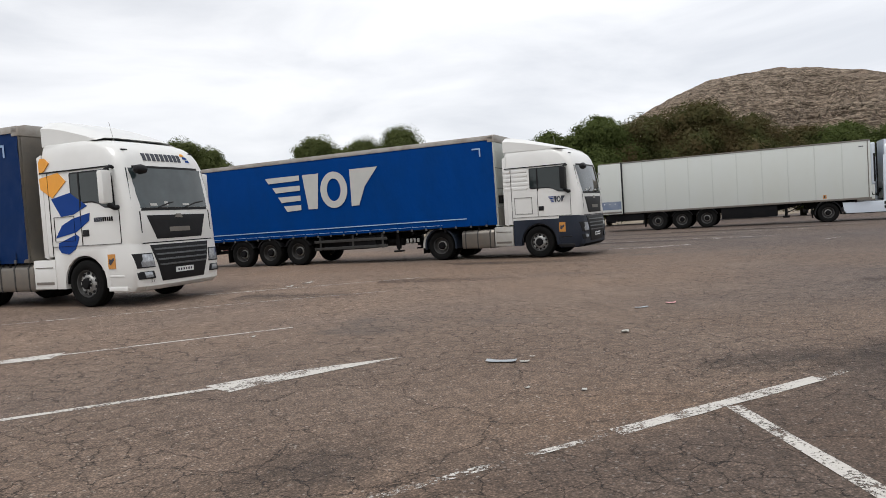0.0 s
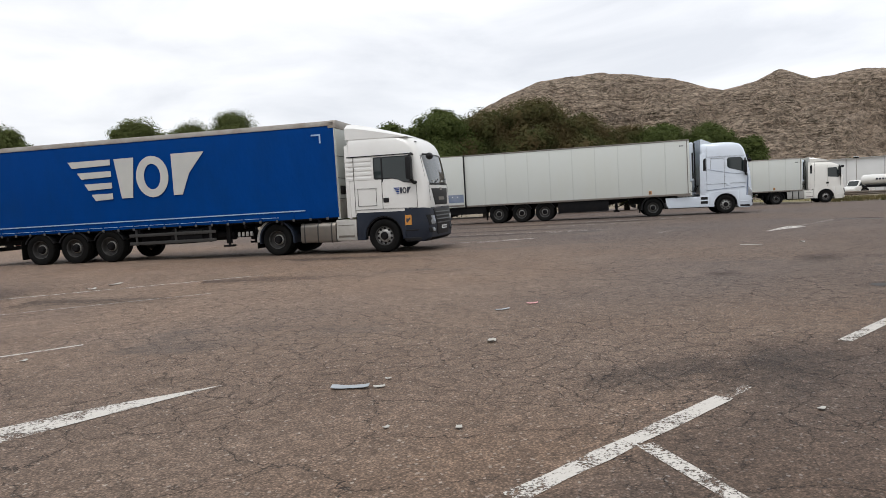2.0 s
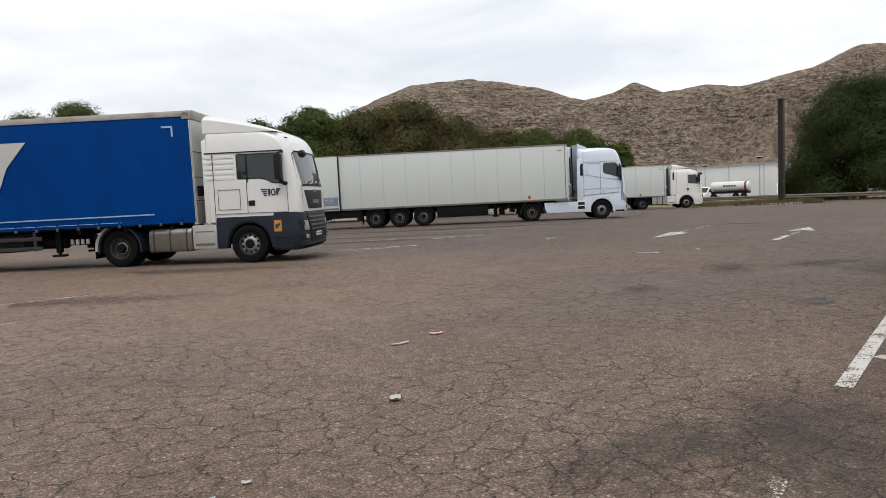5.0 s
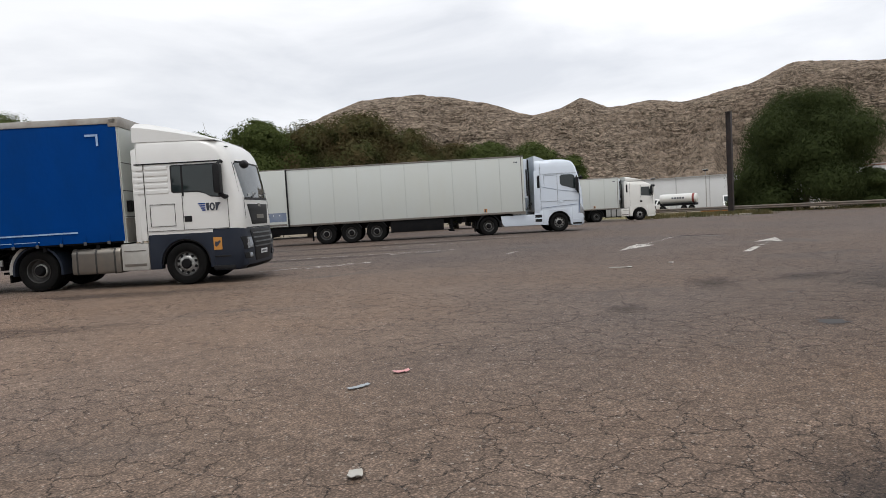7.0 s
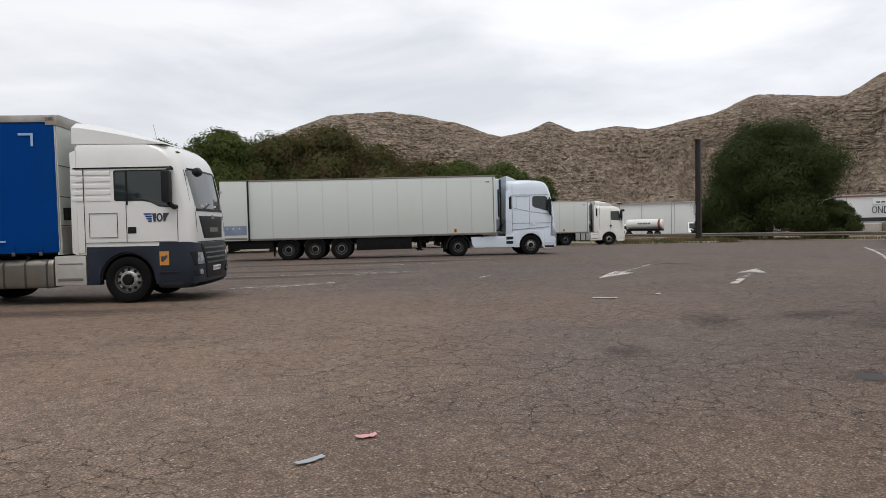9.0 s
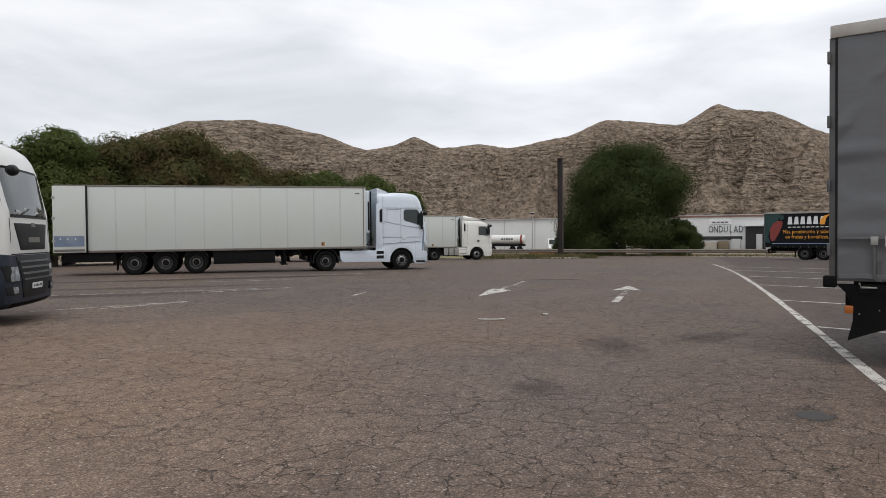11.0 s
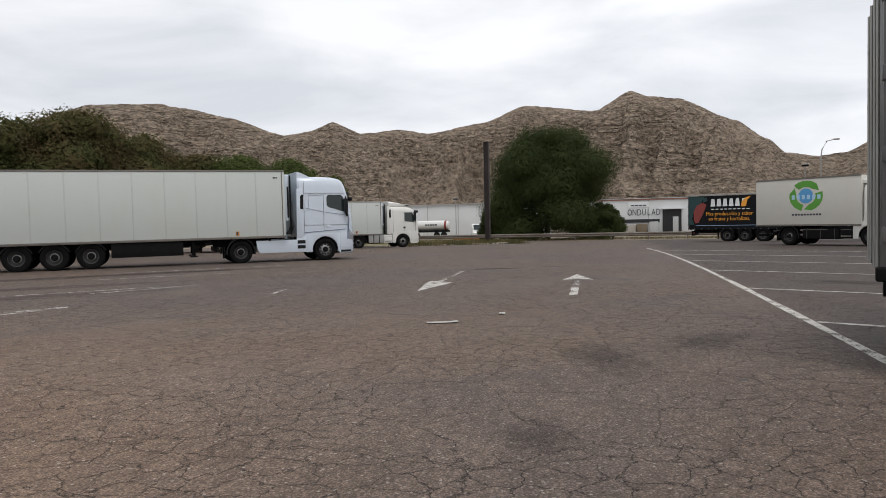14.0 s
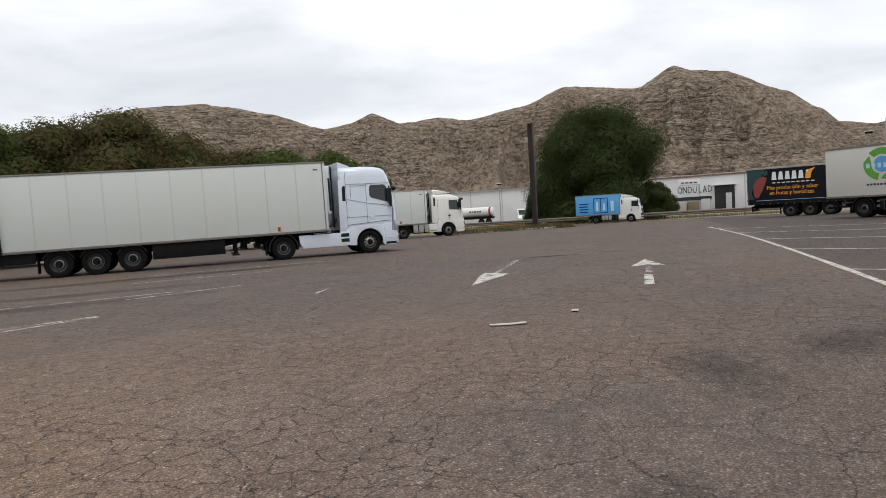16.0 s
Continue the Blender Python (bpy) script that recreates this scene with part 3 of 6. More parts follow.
# ---- lorry parts ----
def wheel_meshes():
    t = Shape().lathe([(0.29, 0.02), (0.33, -0.01), (0.42, -0.02), (0.475, -0.005), (0.497, 0.03), (0.503, 0.09), (0.498, 0.10), (0.498, 0.11), (0.503, 0.12), (0.503, 0.19), (0.498, 0.2), (0.498, 0.21), (0.503, 0.22),
                       (0.497, 0.28), (0.475, 0.31), (0.42, 0.325), (0.29, 0.30)], 40, caps=False)
    tyre = mesh_from("tyre", t.bm(), RUBBER)
    front = Shape().lathe([(0.252, 0.066), (0.235, 0.075), (0.19, 0.05), (0.165, 0.015), (0.158, 0.012), (0.12, 0.012), (0.11, 0.10), (0.05, 0.15), (0.0, 0.15)], 36, caps=False)
    barrel = Shape().lathe([(0.294, 0.0), (0.277, 0.004), (0.264, 0.05), (0.250, 0.067)], 36, caps=False)
    rear = Shape().lathe([(0.292, 0.0), (0.275, 0.005), (0.265, 0.06), (0.255, 0.13), (0.17, 0.145), (0.16, 0.12), (0.11, 0.115), (0.05, 0.12), (0.0, 0.12)], 36, caps=False)
    for s, h, r in ((front, -0.004, 0.14), (rear, 0.105, 0.14)):
        for k in range(10):
            a = k * math.pi / 5
            s.lathe([(0.016, h - 0.02), (0.018, h + 0.03)], 6, at=(r * math.cos(a), 0, r * math.sin(a)))
    hring = Shape().lathe([(0.128, 0.135), (0.130, 0.088), (0.140, 0.080), (0.160, 0.090), (0.166, 0.14)], 28, caps=False)
    hub = Shape().lathe([(0.122, 0.03), (0.118, -0.03), (0.095, -0.055), (0.0, -0.06)], 24, caps=False)
    hub_r = Shape().lathe([(0.125, 0.13), (0.115, 0.02), (0.09, -0.005), (0.0, -0.012)], 24)
    hole = Shape().lathe([(0.036, 0.090), (0.036, 0.046)], 10)
    return tyre, mesh_from("rim", front.bm(), STEEL), mesh_from("rim", rear.bm(), DARK_STEEL), mesh_from("hub", hub.bm(), CHASSIS), mesh_from("hub", hub_r.bm(), CHASSIS), mesh_from("vent_hole", hole.bm(), BLACK), mesh_from("hub_ring", hring.bm(), GALV), mesh_from("rim_barrel", barrel.bm(), DARK_STEEL)


TYRE, RIM_F, RIM_R, HUB_F, HUB_R, HOLE, HUB_RING, BARREL = wheel_meshes()


def wheel(ob, x, side, r=0.503, rear=False, double=False):
    """side -1: the -y side of the lorry."""
    k = r / 0.503
    m = pose(x, side * 1.21, r, 0, 0, 0 if side < 0 else 180) @ Matrix.Diagonal((k, 1, k, 1))
    w = part("wheel", TYRE, None, ob, m=m)
    part("rim", RIM_R if rear else RIM_F, None, w)
    part("hub", HUB_R if rear else HUB_F, None, w, "dark wheel hub")
    if rear:
        part("hub_ring", HUB_RING, None, w, "pale steel hub ring")
    else:
        part("rim_barrel", BARREL, None, w, "grimy dark rim barrel")
        for j in range(10):
            part("vent_hole", HOLE, None, w, m=pose(0.215 * math.cos((j + 0.5) * math.pi / 5), 0, 0.215 * math.sin((j + 0.5) * math.pi / 5)))
    if double:
        part("inner_tyre", TYRE, None, w, m=pose(0, 0.34, 0))


def ring(z, xb, xf, hw, rf=0.2, rb=0.08, bulge=0.07):
    """Outline of a cab at height z, seen from above."""
    pts = []
    for k in range(9):
        y = -(hw - rf) + 2 * (hw - rf) * k / 8
        pts.append((xf - bulge * (y / hw) ** 2, y, z))
    e = bulge * ((hw - rf) / hw) ** 2
    for k in range(1, 6):
        a = k * math.pi / 12
        pts.append((xf - e - rf + rf * math.cos(a), hw - rf + rf * math.sin(a), z))
    pts.append((xf - e - rf, hw, z))
    pts.append(((xf + xb) / 2, hw, z))
    pts += [(xb + rb, hw, z), (xb, hw - rb, z), (xb, -(hw - rb), z), (xb + rb, -hw, z), ((xf + xb) / 2, -hw, z), (xf - e - rf, -hw, z)]
    for k in range(5, 0, -1):
        a = k * math.pi / 12
        pts.append((xf - e - rf + rf * math.cos(a), -(hw - rf) - rf * math.sin(a), z))
    return pts


def lerp_rows(rows, z):
    for a, b in zip(rows[:-1], rows[1:]):
        if a[0] <= z <= b[0]:
            k = (z - a[0]) / (b[0] - a[0])
            return [p + (q - p) * k for p, q in zip(a, b)]
    return rows[-1]


def front_patch(rows, z0, z1, w0, w1, eps, thick, n=10, bulge=0.07, top_sag=0.0, rf=0.2):
    """A plate that follows the bowed cab front between two heights; w0, w1: half widths below and above."""
    grid = []
    for j in range(5):
        q = j / 4
        w = w0 + (w1 - w0) * q
        row = []
        for i in range(n + 1):
            y = -w + 2 * w * i / n
            z = z0 + (z1 - z0) * q - top_sag * q * (y / w) ** 2
            _, xb, xf, hw = lerp_rows(rows, z)
            x = xf - bulge * (y / hw) ** 2
            o = max(0, abs(y) - (hw - rf))
            x -= rf - math.sqrt(max(0, rf * rf - o * o))
            row.append((x + eps - thick, y, z))
        grid.append(row)
    return Shape().sheet(grid, (thick, 0, 0))


def arch(x0, x1, z0, z1, cx, r, cz=0.5, top=None):
    """Side panel outline with a wheel arch cut out of its lower edge."""
    pts = [(x0, z0)]
    a0 = math.asin(min(1, max(-1, (z0 - cz) / r)))
    for k in range(13):
        a = math.pi - a0 - (math.pi - 2 * a0) * k / 12
        pts.append((cx + r * math.cos(a), cz + r * math.sin(a)))
    return pts + [(x1, z0), (x1, z1)] + (top or []) + [(x0, z1)]


def mirror_arm(ob, paint, s):
    mz = part("mirror", Shape().box(0.88, 1.04, s * 1.30, s * 1.54, 2.14, 2.82).bm(0.05), paint, ob)
    part("mirror_glass", Shape().box(0.87, 0.877, s * 1.33, s * 1.51, 2.18, 2.78).bm(), GLASS, mz)
    part("mirror_arm", Shape().tube([(1.10, s * 1.17, 2.06), (1.05, s * 1.3, 2.05), (0.98, s * 1.4, 2.13)], 0.055).bm(), BLACK, mz)
    part("mirror_arm", Shape().tube([(1.02, s * 1.17, 2.86), (1.0, s * 1.3, 2.90), (0.96, s * 1.4, 2.82)], 0.035).bm(), BLACK, mz)


def tractor(name, m, label, kind, paint, lower, wb, short=False):
    """kind: man, volvo or daf. x ahead from the front axle, -y is the side that the camera sees."""
    ob = thing(name, m, label, "lorry cab", "articulated lorries")
    if kind == "man":
        rows = [(1.10, -1.1, 1.48, 1.23), (1.35, -1.1, 1.50, 1.24), (2.05, -1.1, 1.46, 1.24), (2.9, -1.1, 1.27, 1.23), (3.10, -1.1, 1.205, 1.22), (3.26, -1.1, 1.11, 1.20), (3.38, -1.1, 0.95, 1.175), (3.47, -1.1, 0.72, 1.14), (3.53, -1.1, 0.42, 1.08), (3.56, -1.1, 0.1, 0.98)]
    elif kind == "volvo":
        rows = [(1.10, -1.2, 1.36, 1.23), (1.4, -1.22, 1.40, 1.24), (2.15, -1.22, 1.35, 1.24), (3.05, -1.22, 1.15, 1.235), (3.4, -1.22, 1.04, 1.22), (3.62, -1.22, 0.92, 1.19), (3.72, -1.2, 0.78, 1.13), (3.79, -1.2, 0.50, 1.03), (3.82, -1.15, 0.1, 0.9)]
    else:
        rows = [(1.10, -1.1, 1.36, 1.23), (1.4, -1.12, 1.38, 1.24), (2.05, -1.12, 1.32, 1.24), (2.85, -1.12, 1.08, 1.22), (3.0, -1.12, 0.92, 1.19), (3.18, -1.1, 0.5, 1.1), (3.29, -1.1, 0.0, 1.0), (3.34, -1.1, -0.4, 0.9)]
    if short:
        rows = [(z, -0.36, xf, hw) for z, xb, xf, hw in rows[:6]]
    cab = part("cab", Shape().loft([ring(z, xb, xf, hw, 0.2 + (0.30 * min(1, max(0, (z - 2.95) / 0.6)) if kind == "man" else 0)) for z, xb, xf, hw in rows]).bm(), paint, ob)
    wz0, wz1 = {"man": (2.02, 2.86), "volvo": (2.1, 3.0), "daf": (2.0, 2.8)}[kind]
    # windscreen and surround
    ww = 0.07 if kind == "man" else 0.05
    part("windscreen_seal", front_patch(rows, wz0 - 0.06, wz1 + 0.05, 1.13 + ww, 1.09 + ww, 0.006, 0.05).bm(), BLACK, cab)
    ws = part("windscreen", front_patch(rows, wz0, wz1, 1.09 + ww, 1.04 + ww, 0.012, 0.05).bm(), WINDSCREEN, cab, "grey-green windscreen, light through the cab put into its colour")
    for yy, w, h in ((-0.62, 0.12, 0.05), (-0.30, 0.05, 0.09), (0.28, 0.10, 0.04)):
        part("dashboard_paper", front_patch(rows, wz0 + 0.04, wz0 + 0.04 + h, w, w, 0.0135, 0.002, n=3).bm(), DECAL_GREY, ws, "pale papers behind the windscreen", pose(-0.05 * yy * yy, yy, 0))
    for y in (-0.55, 0.25):
        x0 = lerp_rows(rows, wz0)[2]
        part("wiper", Shape().tube([(x0 + 0.01, y, wz0 + 0.0), (x0 - 0.0, y + 0.35, wz0 + 0.1), (x0 - 0.05, y + 0.62, wz0 + 0.13)], 0.014, 6).bm(), BLACK, ws)
    # grille and badge bar
    if kind == "man":
        g = part("upper_grille", front_patch(rows, 1.36, 1.86, 0.66, 0.86, 0.012, 0.05, bulge=0.07).bm(0.01), BLACK, cab, "black trapezoid grille panel")
        part("badge", front_patch(rows, 1.50, 1.60, 0.30, 0.30, 0.02, 0.03).bm(), ALLOY, g, "silver bar badge")
        part("badge", front_patch(rows, 1.80, 1.88, 0.12, 0.06, 0.022, 0.03).bm(), ALLOY, g, "small silver emblem")
        for s in (-1, 1):
            part("air_slot", Shape().prism([(1.41, 1.48), (1.445, 1.5), (1.42, 1.95), (1.39, 1.95)], s * 1.0 - 0.03, s * 1.0 + 0.03).bm(), BLACK, cab)
    elif kind == "volvo":
        g = part("upper_grille", front_patch(rows, 1.25, 1.9, 0.85, 0.95, 0.012, 0.05).bm(0.01), BLACK, cab, "black mesh grille")
        part("sun_visor", front_patch(rows, 2.98, 3.14, 1.16, 1.13, 0.13, 0.03).bm(0.008), BLACK, cab, "dark tinted sun visor")
    else:
        g = part("upper_grille", front_patch(rows, 1.3, 1.75, 0.8, 0.9, 0.012, 0.05).bm(0.01), BLACK, cab, "black grille")
    # bumper with lamps
    ex = 0.09 if kind == "man" else 0.0
    brow = [(0.30, 0.66, 1.30 + ex, 1.20), (0.40, 0.64, 1.42 + ex, 1.24), (0.85, 0.62, 1.45 + ex, 1.25), (1.12, 0.62, 1.42 + ex, 1.25), (1.30, 0.62, 1.40 + ex, 1.24)]
    bumper = part("bumper", Shape().loft([ring(z, xb, xf, hw) for z, xb, xf, hw in brow]).bm(), lower, ob)
    lg = part("lower_grille", front_patch(brow, 0.47, 1.24, 0.62, 0.86, 0.012, 0.05).bm(0.01), BLACK, bumper, "black lower grille")
    for k in range(4):
        z = 0.80 + 0.11 * k
        part("grille_slat", front_patch(brow, z, z + 0.035, 0.68 + 0.03 * k, 0.69 + 0.03 * k, 0.035, 0.03).bm(), SLAT if kind == "man" else CHASSIS, lg)
    part("number_plate", front_patch(brow, 0.62, 0.73, 0.26, 0.26, 0.03, 0.02).bm(), DECAL_WHITE, bumper, "white number plate")
    for k in range(6):
        part("plate_bar", front_patch(brow, 0.65, 0.70, 0.018, 0.018, 0.034, 0.01, n=2).bm(), DECAL_DARK, bumper, m=pose(0, -0.19 + 0.075 * k, 0))
    part("bumper_gap", front_patch(brow, 1.275, 1.298, 1.2, 1.2, 0.006, 0.03, n=24).bm(), BLACK, bumper)
    part("bumper_lip", front_patch(brow, 0.31, 0.40, 1.0, 1.05, 0.02, 0.06).bm(0.015), CHASSIS if lower is SLATE else lower, bumper)
    for s in (-1, 1):
        hl = Shape()
        gr = []
        for j in range(4):
            z = 0.80 + 0.26 * j / 3
            row = []
            for i in range(7):
                y = s * (0.86 + 0.36 * i / 6 - 0.04 * (3 - j) / 3)
                _, xb, xf, hw = lerp_rows(brow, z)
                o = max(0, abs(y) - (hw - 0.2))
                row.append((xf - 0.07 * (y / hw) ** 2 - (0.2 - math.sqrt(max(0, 0.04 - o * o))) - 0.02, y, z))
            gr.append(row)
        part("lamp_housing", Shape().sheet([[(p[0] - 0.004, p[1] + s * 0.02 * ((p[1] * s > 1.04) * 2 - 1), p[2] + 0.022 * ((p[2] > 0.93) * 2 - 1)) for p in r] for r in gr], (0.03, 0, 0)).bm(), BLACK, bumper)
        part("headlamp", hl.sheet(gr, (0.034, 0, 0)).bm(), LAMP, bumper, "clear headlamp")
        part("fog_slot", Shape().sheet([[(p[0] + 0.004, p[1], p[2] - 0.25 - 0.1 * (p[2] - 0.8)) for p in r] for r in gr[:3]], (0.03, 0, 0)).bm(), BLACK, bumper)
        part("fog_lamp", Shape().sheet([[(p[0] + 0.010, p[1], p[2] - 0.22 - 0.35 * (p[2] - 0.8)) for p in r[1:5]] for r in gr[:3]], (0.03, 0, 0)).bm(), LAMP, bumper, "low fog lamp")
        # side panel with wheel arch
        part("wing", Shape().prism(arch(-0.86, 0.70, 0.40, 1.31, 0.0, 0.60), s * 1.235, s * 1.02).bm(0.012), lower, ob)
        part("arch_liner", Shape().prism([(0.64 * math.cos(a), 0.5 + 0.62 * math.sin(a)) for a in [math.pi * k / 12 for k in range(13)]] + [(0.56 * math.cos(a), 0.5 + 0.56 * math.sin(a)) for a in [math.pi - math.pi * k / 12 for k in range(13)]], s * 1.19, s * 0.75).bm(), BLACK, ob)
        part("step", Shape().box(0.66, 1.18, s * 1.245 - 0.01, s * 1.1, 0.33, 0.42).box(0.7, 1.1, s * 1.252 - 0.005, s * 1.1, 0.62, 0.66).bm(0.01), BLACK if lower is SLATE else lower, ob)
        # side windows and seams
        y = s * 1.243
        d = 0.012 * s
        win = [(-0.20, wz0 + 0.24), (-0.16, wz0 + 0.21), (0.40, wz0 + 0.21), (0.52, wz0 + 0.17), (0.68, wz0 + 0.08), (0.98, wz0 + 0.05), (0.94, wz1 - 0.18), (0.88, wz1 - 0.03), (-0.16, wz1 - 0.03), (-0.20, wz1 - 0.06)]
        if kind == "man":
            rim = [(a + (0.03 if a > 0.4 else -0.03), b + (0.03 if b > 2.5 else -0.03)) for a, b in win]
            part("window_seal", Shape().prism(rim, y - 0.008 * s, y + 0.002 * s).bm(), BLACK, cab)
        if kind == "volvo":
            win = [(0.10, 2.52), (0.20, 2.42), (0.50, 2.34), (0.80, 2.24), (1.06, 2.20), (1.0, 2.55), (0.86, 2.92), (0.76, 2.99), (0.18, 2.99), (0.10, 2.9)]
        if kind == "daf":
            win = [(0.15, 2.05), (0.95, 1.98), (0.9, 2.5), (0.8, 2.75), (0.15, 2.75)]
        lean = [(a, b) for a, b in win]
        pane = Shape().prism(lean, y - d, y + d * 0.3)
        part("side_window", pane.bm(), GLASS, cab, "dark side window")
        if kind == "man":
            part("window_post", Shape().box(0.02, 0.06, y - d * 1.2, y + d, wz0 + 0.1, wz1 - 0.02).bm(), BLACK, cab)
            part("side_trim", Shape().box(-1.08, 1.02, y - d * 0.4, y + d, 2.895, 2.925).bm(), BLACK, cab)
        for x0, x1, z0, z1 in {"man": [(0.015, 0.027, 1.32, 2.15), (1.10, 1.115, 1.32, 2.0), (-0.87, -0.858, 1.1, 2.9), (-0.77, -0.17, 1.94, 1.948), (-0.77, -0.17, 1.42, 1.428), (-0.77, -0.762, 1.42, 1.948), (-0.178, -0.17, 1.42, 1.948), (-0.86, 1.1, 1.31, 1.325)],
                               "volvo": [(-0.05, -0.04, 1.35, 3.06), (1.1, 1.11, 1.3, 2.1), (-0.75, -0.1, 2.98, 2.99), (-0.75, -0.74, 2.42, 2.98), (-0.95, -0.94, 1.2, 3.6), (-0.95, 1.1, 1.62, 1.63), (-0.95, 1.0, 3.06, 3.07)],
                               "daf": [(0.1, 0.11, 1.3, 2.9), (-0.8, -0.79, 1.2, 3.2), (1.05, 1.06, 1.3, 2.0)]}[kind]:
            if x1 - x0 < 0.03:
                x1 = x0 + 0.007
            part("panel_gap", Shape().box(x0, x1, y - d * 0.12, y + d, z0, min(z1, z0 + 0.007) if z1 - z0 < 0.03 else z1).bm(), CHASSIS, cab)
        if kind == "volvo":
            # blue-grey strips paint the shade of body creases and the front corner gap
            for q in ([(1.03, 0.95), (1.10, 0.95), (1.16, 1.9), (1.10, 2.05)], [(-0.90, 2.40), (-0.10, 2.22), (-0.10, 2.235), (-0.90, 2.415)], [(0.0, 2.20), (1.08, 2.04), (1.08, 2.055), (0.0, 2.215)], [(-0.95, 1.28), (0.95, 1.40), (0.95, 1.425), (-0.95, 1.305)]):
                part("crease_shade", Shape().prism(q, y - d * 0.5, y + d).bm(), PANEL_GREY, cab)
            part("corner_lamp", Shape().prism([(1.12, 0.95), (1.34, 0.9), (1.30, 1.2), (1.14, 1.45)], s * 1.15, s * 1.262).bm(0.01), LAMP, ob, "corner headlamp")
            part("door_step", Shape().box(0.72, 1.2, s * 1.262, s * 1.2, 0.36, 0.46).bm(0.01), BLACK, ob)
        part("door_handle", Shape().box(0.04, 0.22, y - d * 1.6, y + d, 1.5, 1.64).bm(0.012), BLACK if kind != "volvo" else paint, cab)
        if kind == "man" and lower is SLATE:
            for k in range(5):
                z = 2.20 + 0.14 * k
                part("pressed_rib", Shape().box(-1.13, -0.88, s * 1.2535, s * 1.23, z, z + 0.095).bm(0.020, 3), paint, cab)
                part("pressed_rib", Shape().box(-0.84, -0.30, s * 1.2475, s * 1.23, z, z + 0.095).bm(0.020, 3), paint, cab)
        if kind in ("volvo", "daf"):
            part("rear_side_window", Shape().prism([(-1.12, 2.35), (-0.98, 2.35), (-0.98, 3.0), (-1.06, 3.0), (-1.12, 2.9)], y - d * 0.8, y + d).bm(), BLACK, cab)
        part("sticker", Shape().box(0.70, 0.90, s * 1.262, s * 1.235, 0.80, 1.10).bm(), YELLOW_DECAL, ob, "orange blind-spot warning sticker") if kind == "man" else None
        if kind == "man":
            part("sticker_figure", Shape().prism([(0.73, 0.90), (0.77, 0.87), (0.87, 0.98), (0.86, 1.03), (0.80, 0.99), (0.74, 1.0)], s * 1.266, s * 1.24).bm(), DECAL_DARK, ob)
        mirror_arm(ob, BLACK if (lower is SLATE or kind == "volvo") else (paint if kind == "man" else BLACK), s)
        # side deflector behind the cab
        part("side_deflector", Shape().prism([(-1.15 if kind == "man" else -1.30, 1.1), (-1.02, 1.05), (-1.02, 3.3), (-1.14 if kind == "man" else -1.27, 3.25)], s * 1.2475, s * 1.16).bm(0.01), paint, ob)
    km = 1.46 if kind == "man" else 1.30
    part("kerb_mirror", Shape().tube([(1.16, -0.9, 2.90), (km, -0.95, 2.86)], 0.02, 6).lathe([(0.02, -0.16), (0.08, -0.12), (0.105, 0), (0.08, 0.12), (0.02, 0.16)], 14, at=(km, -0.95, 2.81)).bm(), BLACK, ob, "round black kerb mirror")
    # roof spoiler
    if kind == "man":
        up = 0.0 if lower is SLATE else 0.12
        sp = [(-1.12, 3.50), (0.86, 3.42), (0.45, 3.585 + up * 0.4), (0.1, 3.685 + up * 0.8), (-0.45, 3.83 + up), (-0.9, 3.93 + up), (-1.12, 3.95 + up)]
        hw = 1.17
        if up:
            sp = [(-1.12, 3.55), (0.50, 3.57), (0.1, 3.74), (-0.45, 3.93), (-0.9, 4.05), (-1.12, 4.07)]
            hw = 1.10
    elif kind == "volvo":
        sp = [(-1.2, 3.7), (-0.55, 3.78), (-0.75, 3.92), (-1.1, 4.06), (-1.2, 4.05)]
        hw = 1.05
    else:
        sp = [(-1.1, 3.25), (0.35, 3.30), (-0.1, 3.46), (-0.7, 3.60), (-1.1, 3.64)]
        hw = 1.1
    rings = []
    for k in range(11):
        q = -1 + 2 * k / 10
        f = 1 - (0.22 if kind == "man" else 0.35) * (max(0, abs(q) - 0.7) / 0.3) ** 1.6
        rings.append([(x, q * hw, max(3.25 + (z - 3.25) * f, min(z, 3.44)) if kind != "volvo" else z - 0.12 * (1 - f)) for x, z in sp])
    part("roof_spoiler", Shape().loft(rings).bm(), paint, ob)
    if kind == "man":
        part("aerial", Shape().tube([(0.55, -0.7, 3.45), (0.46, -0.72, 3.90)], 0.005, 5).bm(), GALV, ob)
        for y in (-0.95, 0.95):
            part("roof_marker", Shape().box(0.98, 1.08, y - 0.07, y + 0.07, 3.24, 3.27).bm(0.01), BLACK, ob)
    # chassis
    ch = Shape()
    for y in (-0.42, 0.42):
        ch.box(-wb - 1.0, 0.6, y - 0.05, y + 0.05, 0.72, 0.98)
    ch.box(-wb - 0.1, -wb + 0.1, -0.9, 0.9, 0.45, 0.6).box(-0.1, 0.1, -0.9, 0.9, 0.45, 0.6).box(-1.0, 0.9, -0.8, 0.8, 0.75, 1.12).box(-wb - 1.0, -wb - 0.9, -1.1, 1.1, 0.55, 0.75)
    part("chassis", ch.bm(0.01), CHASSIS, ob)
    part("fifth_wheel", Shape().box(-wb + 0.2, -wb + 1.1, -0.45, 0.45, 0.98, 1.12).bm(0.03), CHASSIS, ob)
